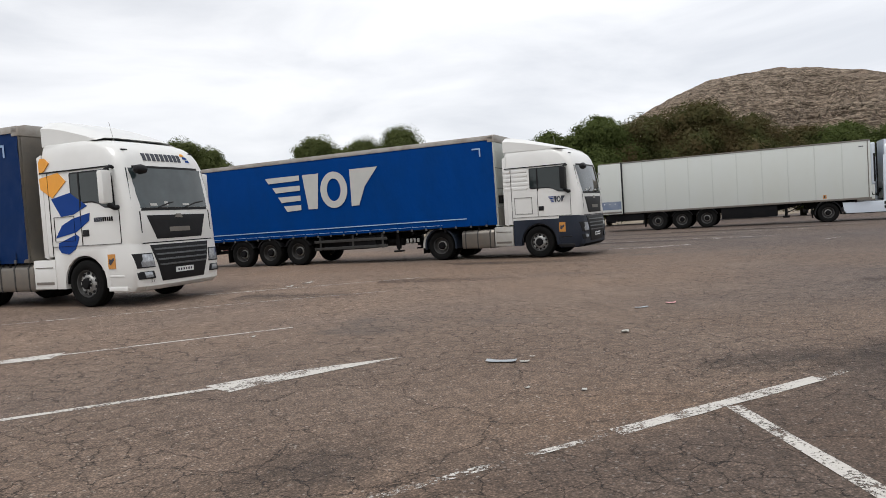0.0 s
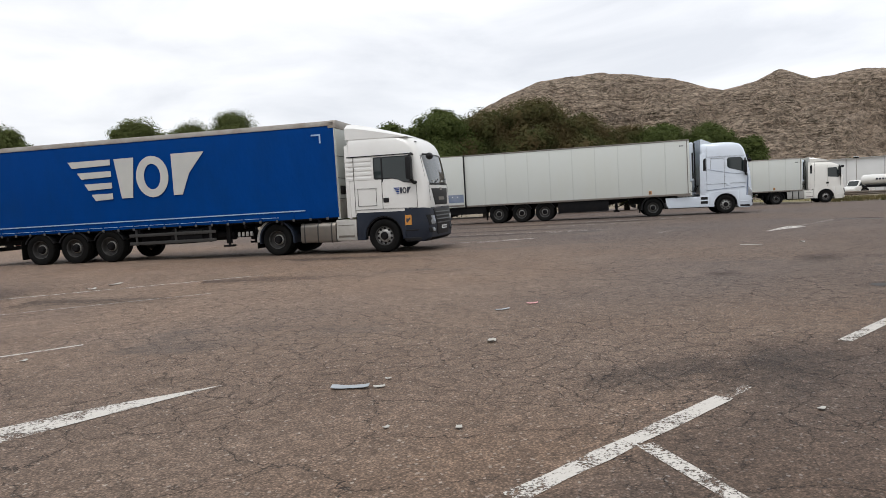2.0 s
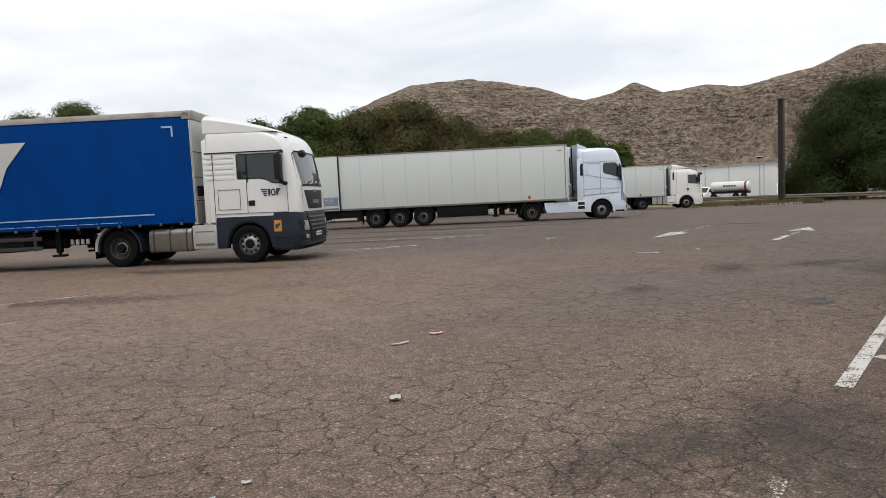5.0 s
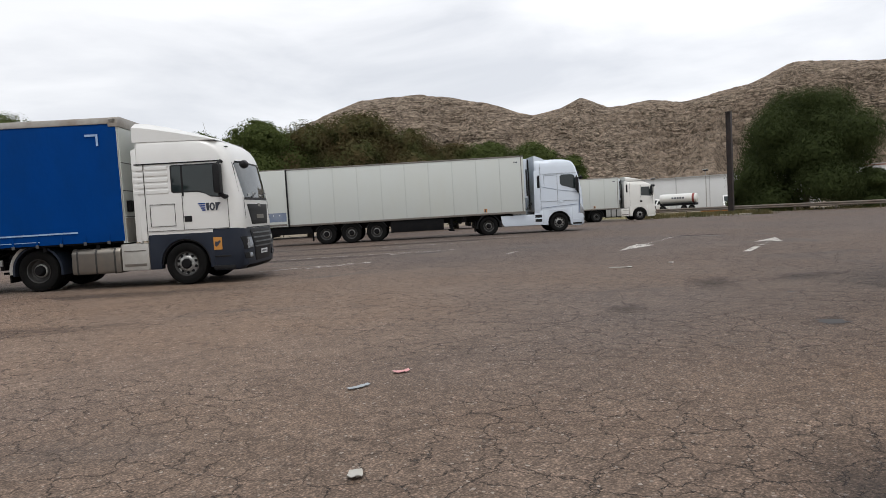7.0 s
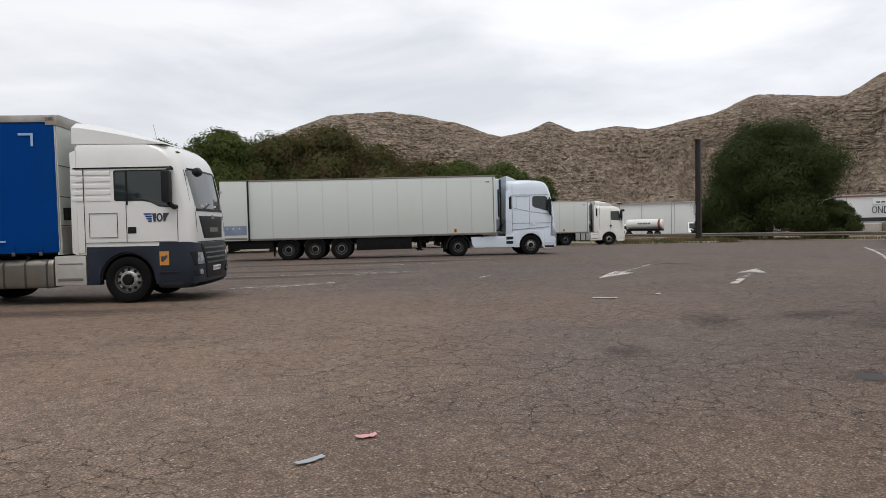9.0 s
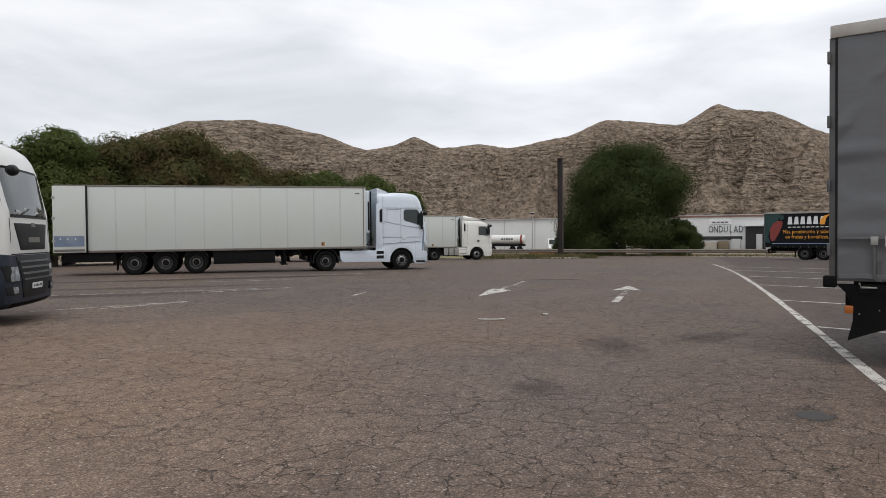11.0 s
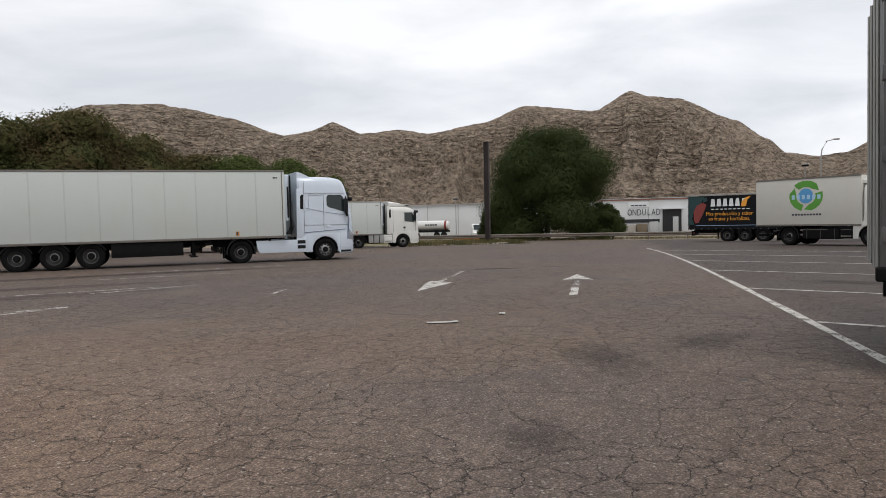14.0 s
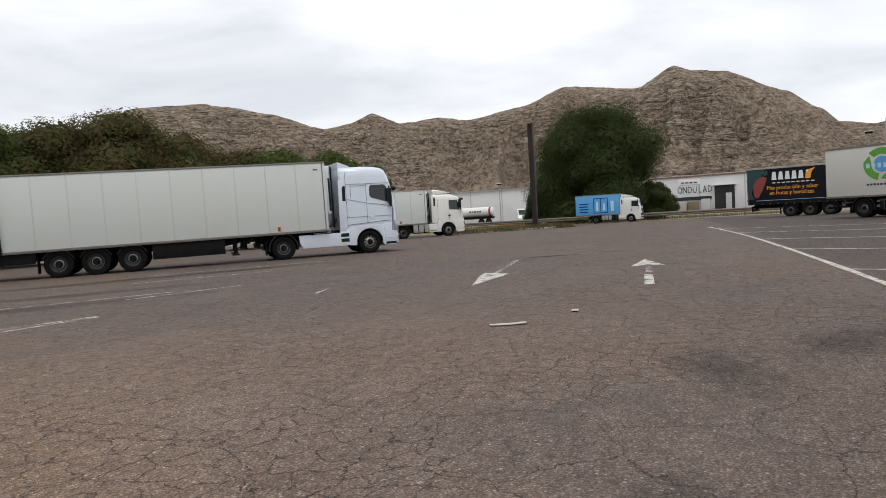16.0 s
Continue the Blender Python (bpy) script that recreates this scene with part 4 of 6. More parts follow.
    for s in (-1, 1):
        wheel(ob, 0.0, s)
        wheel(ob, -wb, s, rear=True, double=True)
        mg = [( -wb + 0.62 * math.cos(a), 0.5 + 0.62 * math.sin(a)) for a in [math.radians(-10 + 200 * k / 14) for k in range(15)]]
        mi = [( -wb + 0.57 * math.cos(a), 0.5 + 0.57 * math.sin(a)) for a in [math.radians(190 - 200 * k / 14) for k in range(15)]]
        part("rear_mudguard", Shape().prism(mg + mi, s * 1.24, s * 0.65).bm(), BLACK if kind != "man" else (SLATE if lower is SLATE else CHASSIS), ob)
        if kind == "man" and lower is SLATE:
            qa = [(-wb + 0.70 * math.cos(a), 0.5 + 0.68 * math.sin(a)) for a in [math.radians(105 + 80 * k / 8) for k in range(9)]]
            qb = [(-wb + 0.625 * math.cos(a), 0.5 + 0.625 * math.sin(a)) for a in [math.radians(185 - 80 * k / 8) for k in range(9)]]
            part("mudguard_lip", Shape().prism(qa + qb, s * 1.235, s * 0.8).bm(), STEP, ob, "pale dusty rear lip of the mudguard")
        if kind == "volvo":
            part("side_skirt", Shape().prism([(-2.95, 0.42), (-0.86, 0.42), (-0.86, 1.12), (-1.3, 1.12), (-1.3, 0.98), (-3.1, 0.98), (-3.05, 0.6)], s * 1.235, s * 1.1).bm(0.015), paint, ob)
            for z in (0.58, 0.80):
                part("skirt_vent", Shape().prism([(-1.28, z), (-0.92, z), (-0.92, z + 0.15), (-1.28, z + 0.15)], s * 1.24, s * 1.2).bm(), BLACK, ob)
        else:
            tank = Shape()
            poly = [(0.02, 0), (0.0, 0.1), (0.0, 0.52), (0.08, 0.62), (0.5, 0.62), (0.58, 0.55), (0.58, 0.06), (0.52, 0.0)]
            tank.prism([(s * (1.22 - a), 0.36 + b) for a, b in poly], -wb + 0.82, -1.58, "x")
            tk = part("fuel_tank", tank.bm(0.04, 3), CHASSIS if kind == "daf" else ALLOY, ob, "dark fuel tank" if kind == "daf" else "grimy alloy fuel tank")
            if kind == "daf" and not short:
                for j in range(3):
                    x = -wb + 0.78 + 0.44 * j
                    part("side_panel", Shape().box(x, x + 0.38, s * 1.255, s * 1.225, 0.42, 1.02).bm(0.02), GALV, ob, "pale ribbed side panel")
            L = wb - 2.4
            for q in (0.12, 0.5, 0.88):
                x = -1.58 - q * L
                part("tank_strap", Shape().prism([(s * (1.228 - a), 0.355 + b * 1.02) for a, b in poly], x - 0.022, x + 0.022, "x").bm(0.008), DARK_STEEL, tk)
            part("step_box", Shape().box(-1.55, -0.88, s * 1.225, s * 0.75, 0.40, 1.04).bm(0.03), CHASSIS if short else (STEP if lower is SLATE else paint), ob)
            part("step_tread", Shape().box(-1.48, -0.95, s * 1.235, s * 1.2, 0.50, 0.56).bm(), ALLOY, ob)
            part("step_tread", Shape().box(-1.48, -0.95, s * 1.235, s * 1.2, 0.86, 0.88).bm(), ALLOY, ob)
    part("mud_flap", Shape().box(-wb - 0.72, -wb - 0.69, -1.2, -0.7, 0.25, 0.8).bm(), RUBBER, ob)
    # air lines behind the cab
    air = Shape()
    for k in range(3):
        y = -0.3 + 0.3 * k
        air.tube([(-1.22, y, 1.6), (-1.4, y + 0.05, 1.25), (-1.62, y + 0.1, 1.3), (-1.72, y + 0.12, 1.75)], 0.02, 6)
    part("air_lines", air.bm(), BLACK, ob, "coiled black air lines")
    return ob


def running_gear(ob, wx, rear, front):
    """Chassis, axles and legs of a semi-trailer: wx are the axle places."""
    ch = Shape()
    for y in (-0.5, 0.5):
        ch.prism([(front - 0.6, 1.02), (front - 0.6, 0.95), (front - 3.2, 0.92), (front - 4.2, 0.72), (rear + 0.3, 0.72), (rear + 0.3, 1.02)], y - 0.06, y + 0.06)
    for k in range(11):
        x = rear + 0.5 + (front - rear - 1.2) * k / 10
        ch.box(x - 0.04, x + 0.04, -1.2, 1.2, 0.90, 1.0)
    part("frame", ch.bm(), CHASSIS, ob, "black steel trailer frame")
    for x in wx:
        part("axle", Shape().tube([(x, -1.0, 0.53), (x, 1.0, 0.53)], 0.075, 10).bm(), CHASSIS, ob)
        for s in (-1, 1):
            wheel(ob, x, s, 0.53, rear=True)
            a = [(x + 0.62 * math.cos(math.radians(25 + 130 * k / 9)), 0.50 + 0.60 * math.sin(math.radians(25 + 130 * k / 9))) for k in range(10)]
            b = [(x + 0.58 * math.cos(math.radians(155 - 130 * k / 9)), 0.48 + 0.58 * math.sin(math.radians(155 - 130 * k / 9))) for k in range(10)]
            part("mudguard", Shape().prism(a + b, s * 1.24, s * 0.88).bm(), BLACK, ob)
    for s in (-1, 1):
        lg = part("landing_leg", Shape().box(front - 3.95, front - 3.81, s * 0.95 - 0.07, s * 0.95 + 0.07, 0.42, 1.0).box(front - 3.91, front - 3.85, s * 0.95 - 0.04, s * 0.95 + 0.04, 0.36, 0.5).bm(0.01), CHASSIS, ob)
        part("leg_foot", Shape().box(front - 4.04, front - 3.72, s * 0.95 - 0.12, s * 0.95 + 0.12, 0.31, 0.37).bm(0.01), CHASSIS, lg)
        part("rear_lamp", Shape().box(rear + 0.34, rear + 0.40, s * 0.82 - 0.18, s * 0.88 + 0.18, 0.65, 0.77).bm(0.01), RED, ob, "red rear lamp cluster")
    part("leg_brace", Shape().tube([(front - 3.88, -0.95, 0.6), (front - 3.88, 0.95, 0.6)], 0.03, 6).tube([(front - 3.88, -0.9, 0.55), (front - 3.0, -0.55, 0.95)], 0.025, 6).bm(), CHASSIS, ob)
    part("valve_box", Shape().box(front - 5.3, front - 4.35, -1.1, -0.7, 0.58, 0.98).bm(0.02), CHASSIS, ob)
    part("underrun_bar", Shape().box(rear + 0.22, rear + 0.32, -1.08, 1.08, 0.5, 0.64).box(rear + 0.1, rear + 0.32, -0.6, -0.5, 0.6, 0.9).box(rear + 0.1, rear + 0.32, 0.5, 0.6, 0.6, 0.9).bm(0.01), CHASSIS, ob)
    part("rear_mud_flap", Shape().box(wx[-1] - 0.72, wx[-1] - 0.69, -1.22, -0.85, 0.22, 0.85).bm(), RUBBER, ob)


def curtain(front, rear, y, z0, z1, seed, waves=0.010):
    """A tarpaulin wall with slack folds, bellied between its posts."""
    n, h = (150, 22) if seed != 7 else (260, 60)
    grid = []
    for j in range(h + 1):
        z = z0 + (z1 - z0) * j / h
        row = []
        for i in range(n + 1):
            x = rear + (front - rear) * i / n
            low = max(0.0, 1 - (z - z0) / 0.55)
            d = waves * (noise.noise((x * 0.9, z * 0.5, seed)) + 0.5 * noise.noise((x * 3.1, z * 0.8, seed + 5)))
            d += low * 0.034 * noise.noise((x * 5.0, z * 1.6, seed + 9))
            if seed == 7:
                d += 0.055 * noise.noise((x * 0.8, z * 4.2, 3.0)) * max(0, 1 - (x - rear) / 1.1) + 0.010 * noise.noise((x * 2.0 + z * 2.5, z * 1.2, 8.0))
                d += 0.030 * math.exp(-((z - 2.75 - 1.5 * (x - rear)) / 0.10) ** 2) * max(0, 1 - (x - rear) / 1.6)
                d += low * 0.030 * noise.noise((x * 2.2, z * 9.0, 21.0))
            e = max(0, 1 - (front - x) / 0.8)
            d += e * 0.034 * noise.noise((x * 6, z * 3.0, seed + 2))
            k = 0.03 if j in (0, h) else 0.0
            d = max(d, -0.004)
            row.append((x, y + d * (1 if y > 0 else -1) + k * (-1 if y > 0 else 1) * 0.3, z))
        grid.append(row)
    return Shape().sheet(grid, (0, 0.008 if y < 0 else -0.008, 0))


def curtain_trailer(m, label, tarp, posts, wx, front, rear, seed, top=4.0):
    ob = thing("curtain_trailer", m, label, "trailer", "semi-trailers")
    part("deck", Shape().box(rear + 0.02, front - 0.02, -1.22, 1.22, 1.02, 1.16).bm(0.01), CHASSIS, ob)
    part("roof", Shape().box(rear, front, -1.20, 1.20, top - 0.06, top - 0.01).bm(0.01), DECAL_WHITE, ob, "pale tarpaulin roof")
    for y in (-1, 1):
        c = part("curtain", curtain(front - 0.03, rear + 0.08, y * 1.262, 1.06 if seed == 3 else 1.0, top - 0.13, seed, 0.010 if seed != 7 else 0.022).bm(), tarp, ob)
        part("roof_rail", Shape().box(rear, front, y * 1.245 - 0.035, y * 1.245 + 0.035, top - 0.15, top).bm(0.015), RAIL, ob, "dirty alloy roof rail")
        for k in range(24):
            x = rear + 0.5 + (front - rear - 0.9) * k / 23
            st = part("curtain_strap", Shape().box(x - 0.022, x + 0.022, y * 1.283 - 0.004, y * 1.283 + 0.004, 1.0, 1.24).bm(), tarp if seed != 7 else DARK_GREY_POST, c)
            part("buckle", Shape().box(x - 0.035, x + 0.035, y * 1.288 - 0.012, y * 1.288 + 0.012, 1.0, 1.08).bm(0.006), DARK_GREY_POST, st)
        part("hem_line", Shape().box(rear + 0.6, front - 1.1, y * 1.2830 - 0.003, y * 1.2830 + 0.003, 1.30, 1.335).bm(), DECAL_PALE if seed != 7 else GREY_TARP, c)
        if seed == 3:
            part("hem_line", Shape().box(rear + 0.6, front - 2.0, y * 1.2830 - 0.003, y * 1.2830 + 0.003, 1.14, 1.155).bm(), DECAL_PALE, c)
        for x, w in ((front - 0.02, 0.05 if seed == 3 else 0.16), (rear + 0.12, 0.13)):
            part("corner_post", Shape().box(x - w, x, y * 1.222 - 0.033, y * 1.222 + 0.033, 1.0, top - 0.14).bm(0.01), posts, ob)
        part("corner_mark", Shape().prism([(front - 0.75, 3.62), (front - 0.45, 3.62), (front - 0.45, 3.34), (front - 0.50, 3.34), (front - 0.50, 3.57), (front - 0.75, 3.57)], y * 1.283, y * 1.278).bm(), DECAL_PALE if seed != 7 else DARK_GREY_POST, ob)
        rail = Shape()
        for z in (0.52, 0.78):
            rail.box(wx[0] + 0.75, front - 4.2, y * 1.2 - 0.015, y * 1.2 + 0.015, z, z + 0.10)
        for x in (wx[0] + 1.0, wx[0] + 2.4, front - 4.4):
            rail.box(x - 0.04, x + 0.04, y * 1.17 - 0.03, y * 1.17, 0.5, 1.02)
        part("side_guard", rail.bm(0.006), DARK_STEEL, ob, "dark grey side underrun rails")
    part("front_wall", Shape().box(front - 0.06, front, -1.2, 1.2, 1.0, top - 0.02).bm(0.01), REEFER if seed == 3 else posts, ob)
    if seed == 3:
        for z in (1.62, 2.25, 2.92):
            part("wall_joint", Shape().box(front, front + 0.008, -1.19, 1.19, z, z + 0.02).bm(), DARK_STEEL, ob)
        part("kick_plate", Shape().box(front, front + 0.012, -1.19, 1.19, 1.02, 1.60).bm(0.004), RAIL, ob, "grimy alloy kick plate")
        part("cable_bracket", Shape().box(front, front + 0.10, -1.05, -0.80, 1.75, 2.02).bm(0.01), CHASSIS, ob)
    cap = Shape()
    cap.prism([(-1.28, top - 0.22), (1.28, top - 0.22), (1.28, top - 0.02), (1.1, top + 0.03), (-1.1, top + 0.03), (-1.28, top - 0.02)], front - 0.2, front + 0.03, "x")
    part("front_cap", cap.bm(0.02), RAIL, ob, "weathered front roof cap")
    for s in (-1, 1):
        d = part("rear_door", Shape().box(rear, rear + 0.05, s * 0.01, s * 1.19, 1.0, top - 0.12).bm(0.01), REEFER if seed != 7 else DARK_GREY_POST, ob)
        for k in range(4):
            z = 1.3 + 0.75 * k
            part("hinge", Shape().box(rear - 0.025, rear + 0.01, s * 1.30 - 0.035, s * 1.30 + 0.035, z, z + 0.14).box(rear - 0.02, rear, s * 1.1, s * 1.28, z + 0.02, z + 0.12).bm(0.006), DARK_GREY_POST, d)
        for y in (0.3, 0.8):
            part("lock_rod", Shape().tube([(rear - 0.03, s * y, 1.0), (rear - 0.03, s * y, top - 0.1)], 0.018, 8).bm(), GALV, d)
    if seed != 7:
        part("tool_box", Shape().box(front - 5.8, front - 4.7, -1.18, -0.7, 0.50, 0.92).bm(0.02), CHASSIS, ob, "black tool box")
    if seed != 7:
        part("pallet_box", Shape().box(wx[0] + 1.0, wx[0] + 2.9, -0.95, 0.95, 0.48, 0.98).bm(0.02), CHASSIS, ob, "black pallet box under the deck")
        for k in range(4):
            part("coupling_plug", Shape().box(front - 3.55 + 0.14 * k, front - 3.48 + 0.14 * k, -1.0, -0.93, 0.62, 0.76).bm(0.008), DECAL_GREY, ob, "small pale coupling plug")
    for s in (-1, 1):
        part("air_tank", Shape().lathe([(0.02, front - 4.6), (0.15, front - 4.55), (0.16, front - 3.75), (0.02, front - 3.7)], 14, "x", (0, s * 0.75, 0.68)).bm(), CHASSIS, ob)
    part("suspension", Shape().box(wx[-1] - 0.5, wx[0] + 0.5, -0.75, 0.75, 0.60, 0.95).bm(0.02), CHASSIS, ob, "dark axle suspension beams")
    running_gear(ob, wx, rear, front)
    return ob


# ---- lorry with the blue trailer ----
H1 = -46.5
TG = pose(13.43, 20.37, 0, 0, 0, H1)
TGC = pose(13.37, 20.13, 0, 0, 0, H1 - 5.0)
tg = tractor("lorry_tractor", TGC, "white lorry cab with dark slate lower panels", "man", WHITE, SLATE, 3.6)
TGT = TG @ pose(-3.75, 0, 0.05, 0, -0.5, 0) @ pose(3.75, 0, 0)
tgt = curtain_trailer(TGT, "long blue curtain-sided semi-trailer with a silver winged emblem", BLUE_TARP, REEFER, (-9.4, -10.71, -12.02), -1.38, -15.0, 3)


def wing_logo(ob, x, z, k, y, a, b, kx=None):
    """Winged emblem in plain slanted shapes: x ahead, z up, k the height, kx the width."""
    kx = kx or k
    def shape(name, pts, m):
        part(name, Shape().prism([(x + kx * p, z + k * q) for p, q in pts], y - 0.004, y + 0.004).bm(), m, ob, "plain slanted emblem shape")
    for i, (x0, z0) in enumerate(((-0.95, 0.78), (-0.75, 0.48), (-0.60, 0.18), (-0.45, -0.10))):
        shape("emblem_bar", [(x0, z0 + 0.17), (x0 + 0.09, z0), (0.05, z0 + 0.02), (0.05, z0 + 0.17)], a)
    shape("emblem_block", [(0.14, 0.95), (0.60, 0.95), (0.52, -0.08), (0.26, -0.08)], b)
    ringp = [(1.0 + 0.37 * math.cos(t), 0.43 + 0.53 * math.sin(t)) for t in [math.radians(15 * i) for i in range(25)]]
    ringi = [(1.0 + 0.19 * math.cos(t), 0.43 + 0.33 * math.sin(t)) for t in [math.radians(360 - 15 * i) for i in range(25)]]
    shape("emblem_ring", ringp + ringi, b)
    shape("emblem_wing", [(1.46, -0.08), (1.66, -0.08), (1.84, 0.45), (2.2, 0.97), (1.46, 0.97)], b)


wing_logo(tgt, -9.14, 2.17, 1.25, -1.287, DECAL_GREY, DECAL_GREY, 1.55)
wing_logo(tg, 0.55, 1.76, 0.175, -1.252, DECAL_BLUE, DECAL_DARK)

# ---- lorry with the decorated white cab ----
H2 = -45.0
MA = pose(0.54, 17.38, 0.07, 0, 0, H2)
ma = tractor("lorry_tractor", MA, "white lorry cab with blue and orange leaf decals", "man", WHITE, WHITE, 3.6)
mat_tr = curtain_trailer(MA, "navy curtain-sided semi-trailer with a grey front post", NAVY_TARP, ALLOY, (-9.4, -10.71, -12.02), -1.62, -15.0, 5)
for pts, m in (([(-1.10, 3.14), (-1.04, 3.22), (-0.92, 3.22), (-0.80, 3.11), (-0.95, 2.95), (-1.10, 2.88)], ORANGE),
               ([(-1.11, 2.80), (-0.55, 2.885), (-0.34, 2.69), (-0.76, 2.36), (-1.09, 2.56)], ORANGE),
               ([(-0.80, 2.34), (-0.30, 2.43), (-0.24, 2.44), (0.22, 2.14), (-0.18, 1.98), (-0.55, 1.95)], DECAL_BLUE),
               ([(-0.23, 1.89), (0.28, 1.99), (0.25, 1.83), (-0.15, 1.60), (-0.75, 1.50), (-0.55, 1.76)], DECAL_BLUE),
               ([(-0.68, 1.39), (-0.15, 1.555), (-0.07, 1.50), (-0.12, 1.38), (-0.22, 1.24), (-0.41, 1.14), (-0.62, 1.18), (-0.70, 1.28)], DECAL_BLUE)):
    part("decal_petal", Shape().prism(pts, -1.2505, -1.225).bm(), m, ma, "leaf-shaped decal on the cab side")
for k in range(9):
    w = 0.028 if k < 4 else 0.024
    part("name_bar", Shape().box(0.40 + 0.06 * k, 0.40 + 0.06 * k + w * 1.2, -1.258, -1.24, 1.79, 1.88).bm(), DECAL_DARK if k < 4 else CHASSIS, ma, "plain dark bar of the cab name")
rows_m = [(2.9, -1.2, 1.27, 1.23), (3.14, -1.2, 1.19, 1.22), (3.34, -1.19, 1.08, 1.20)]
for k in range(9):
    y = -0.56 + 0.125 * k
    part("name_bar", front_patch(rows_m, 3.03, 3.19, 0.045, 0.04, 0.012, 0.03, n=2).bm(), DECAL_DARK, ma, "plain dark bar of the roof name", pose(-0.07 * (y / 1.2) ** 2, y, 0))
for k, mm in enumerate((ORANGE, DECAL_BLUE, DECAL_BLUE)):
    part("name_leaf", front_patch(rows_m, 3.18 - 0.07 * k, 3.23 - 0.07 * k, 0.06, 0.04, 0.012, 0.03, n=2).bm(), mm, ma, "", pose(-0.02, 0.60 + 0.05 * k, 0))

# ---- white refrigerated lorry ----
H3 = -46.0
WH = pose(36.61, 23.56, -0.06, 0, 0, H3)
wh = tractor("lorry_tractor", WH, "cool white lorry cab with black mirrors", "volvo", COOL_WHITE, COOL_WHITE, 3.75)


def reefer(m, label, front, rear, wx, top, door):
    ob = thing("refrigerated_trailer", m, label, "trailer", "semi-trailers")
    bodym = part("box_body", Shape().box(rear, front, -1.29, 1.29, 1.06, top).bm(0.02), REEFER, ob)
    for y in (-1, 1):
        n = 11
        for k in range(1, n):
            x = rear + (front - rear) * k / n
            part("panel_rib", Shape().box(x - 0.028, x + 0.028, y * 1.294 - 0.006, y * 1.294 + 0.006, 1.12, top - 0.07).bm(0.005), REEFER_RIB, bodym)
        part("top_rail", Shape().box(rear, front, y * 1.295 - 0.012, y * 1.295 + 0.012, top - 0.06, top + 0.01).bm(0.006), ALLOY if door else RAIL, bodym)
        part("bottom_rail", Shape().box(rear, front, y * 1.295 - 0.012, y * 1.295 + 0.012, 1.03, 1.13).bm(0.006), ALLOY, bodym, "alloy bottom rail")
        part("side_skirt", Shape().box(wx[0] + 0.75, front - 4.3, y * 1.22 - 0.02, y * 1.22 + 0.02, 0.42, 1.0).bm(0.01), CHASSIS, ob, "dark side skirt panel")
        part("skirt_end", Shape().box(rear + 0.3, wx[-1] - 0.75, y * 1.2 - 0.02, y * 1.2 + 0.02, 0.62, 1.0).bm(0.01), CHASSIS, ob)
        part("corner_seam", Shape().box(front - 0.14, front - 0.10, y * 1.297 - 0.006, y * 1.297 + 0.006, 1.1, top).bm(), ALLOY, bodym)
    part("plate", Shape().box(front - 2.15, front - 2.0, -1.306, -1.29, 1.18, 1.36).bm(), YELLOW_DECAL, bodym, "small yellow plate")
    part("plate_mark", Shape().box(front - 2.12, front - 2.06, -1.31, -1.29, 1.2, 1.34).bm(), DECAL_DARK, bodym)
    for k in range(3):
        part("maker_mark", Shape().box(front - 0.5 + 0.07 * k, front - 0.45 + 0.07 * k, -1.3, -1.288, top - 0.35, top - 0.29).bm(), DECAL_DARK, bodym)
    fr = part("cooling_unit", Shape().box(front, front + 0.24, -0.98, 0.98, 1.75, top - 0.15).bm(0.08, 3), COOL_WHITE, ob, "white front cooling unit")
    for k in range(5):
        part("cooling_grille", Shape().box(front + 0.23, front + 0.25, -0.8, 0.8, 2.1 + 0.12 * k, 2.16 + 0.12 * k).bm(), BLACK, fr)
    part("front_frame", Shape().box(front + 0.25, front + 0.31, -1.05, -0.95, 1.15, top - 0.2).bm(0.01), CHASSIS, ob, "dark upright frame before the cooling unit")
    part("side_louvre", Shape().box(front + 0.14, front + 0.22, -0.99, -0.97, 1.9, 3.3).bm(), BLACK, fr)
    if door:
        dr = part("open_rear_door", Shape().box(rear - 0.02, rear + 1.28, -1.40, -1.32, 1.06, top - 0.05).bm(0.012), REEFER, ob, "rear door folded back against the side")
        part("door_band", Shape().box(rear + 0.02, rear + 1.22, -1.406, -1.39, 1.32, 1.78).bm(), PANEL_GREY, dr, "blue-grey kick panel")
        part("door_rail", Shape().box(rear + 0.0, rear + 1.24, -1.408, -1.39, 1.10, 1.2).bm(0.01), ALLOY, dr)
        for k in range(3):
            part("door_stud", Shape().box(rear + 0.25 + 0.3 * k, rear + 0.29 + 0.3 * k, -1.412, -1.39, 1.62, 1.68).bm(), DECAL_WHITE, dr)
        part("door_frame", Shape().box(rear + 1.28, rear + 1.35, -1.39, -1.30, 1.02, top - 0.02).bm(0.01), BLACK, dr)
        for z in (1.5, 2.5, 3.4):
            part("door_hinge", Shape().box(rear - 0.06, rear + 0.08, -1.41, -1.28, z, z + 0.12).bm(0.01), GALV, dr)
    running_gear(ob, wx, rear, front)
    return ob


WHT = WH @ pose(-3.75, 0, 0.05, 0, -0.35, -3) @ pose(3.75, 0, 0)
reefer(WHT, "long white refrigerated semi-trailer with one rear door folded open", -1.74, -15.35, (-9.55, -10.86, -12.17), 4.0, True)

# ---- far white lorry ----
DF = pose(59.1, 29.0, gz(59, 29), 0, 0, -48)
df = tractor("lorry_tractor", DF, "cream-white lorry cab at the lot's far edge", "daf", CREAM, CREAM, 3.6)
reefer(DF, "white box semi-trailer behind a cream cab", -1.7, -15.1, (-9.3, -10.6, -11.9), 3.62, False)


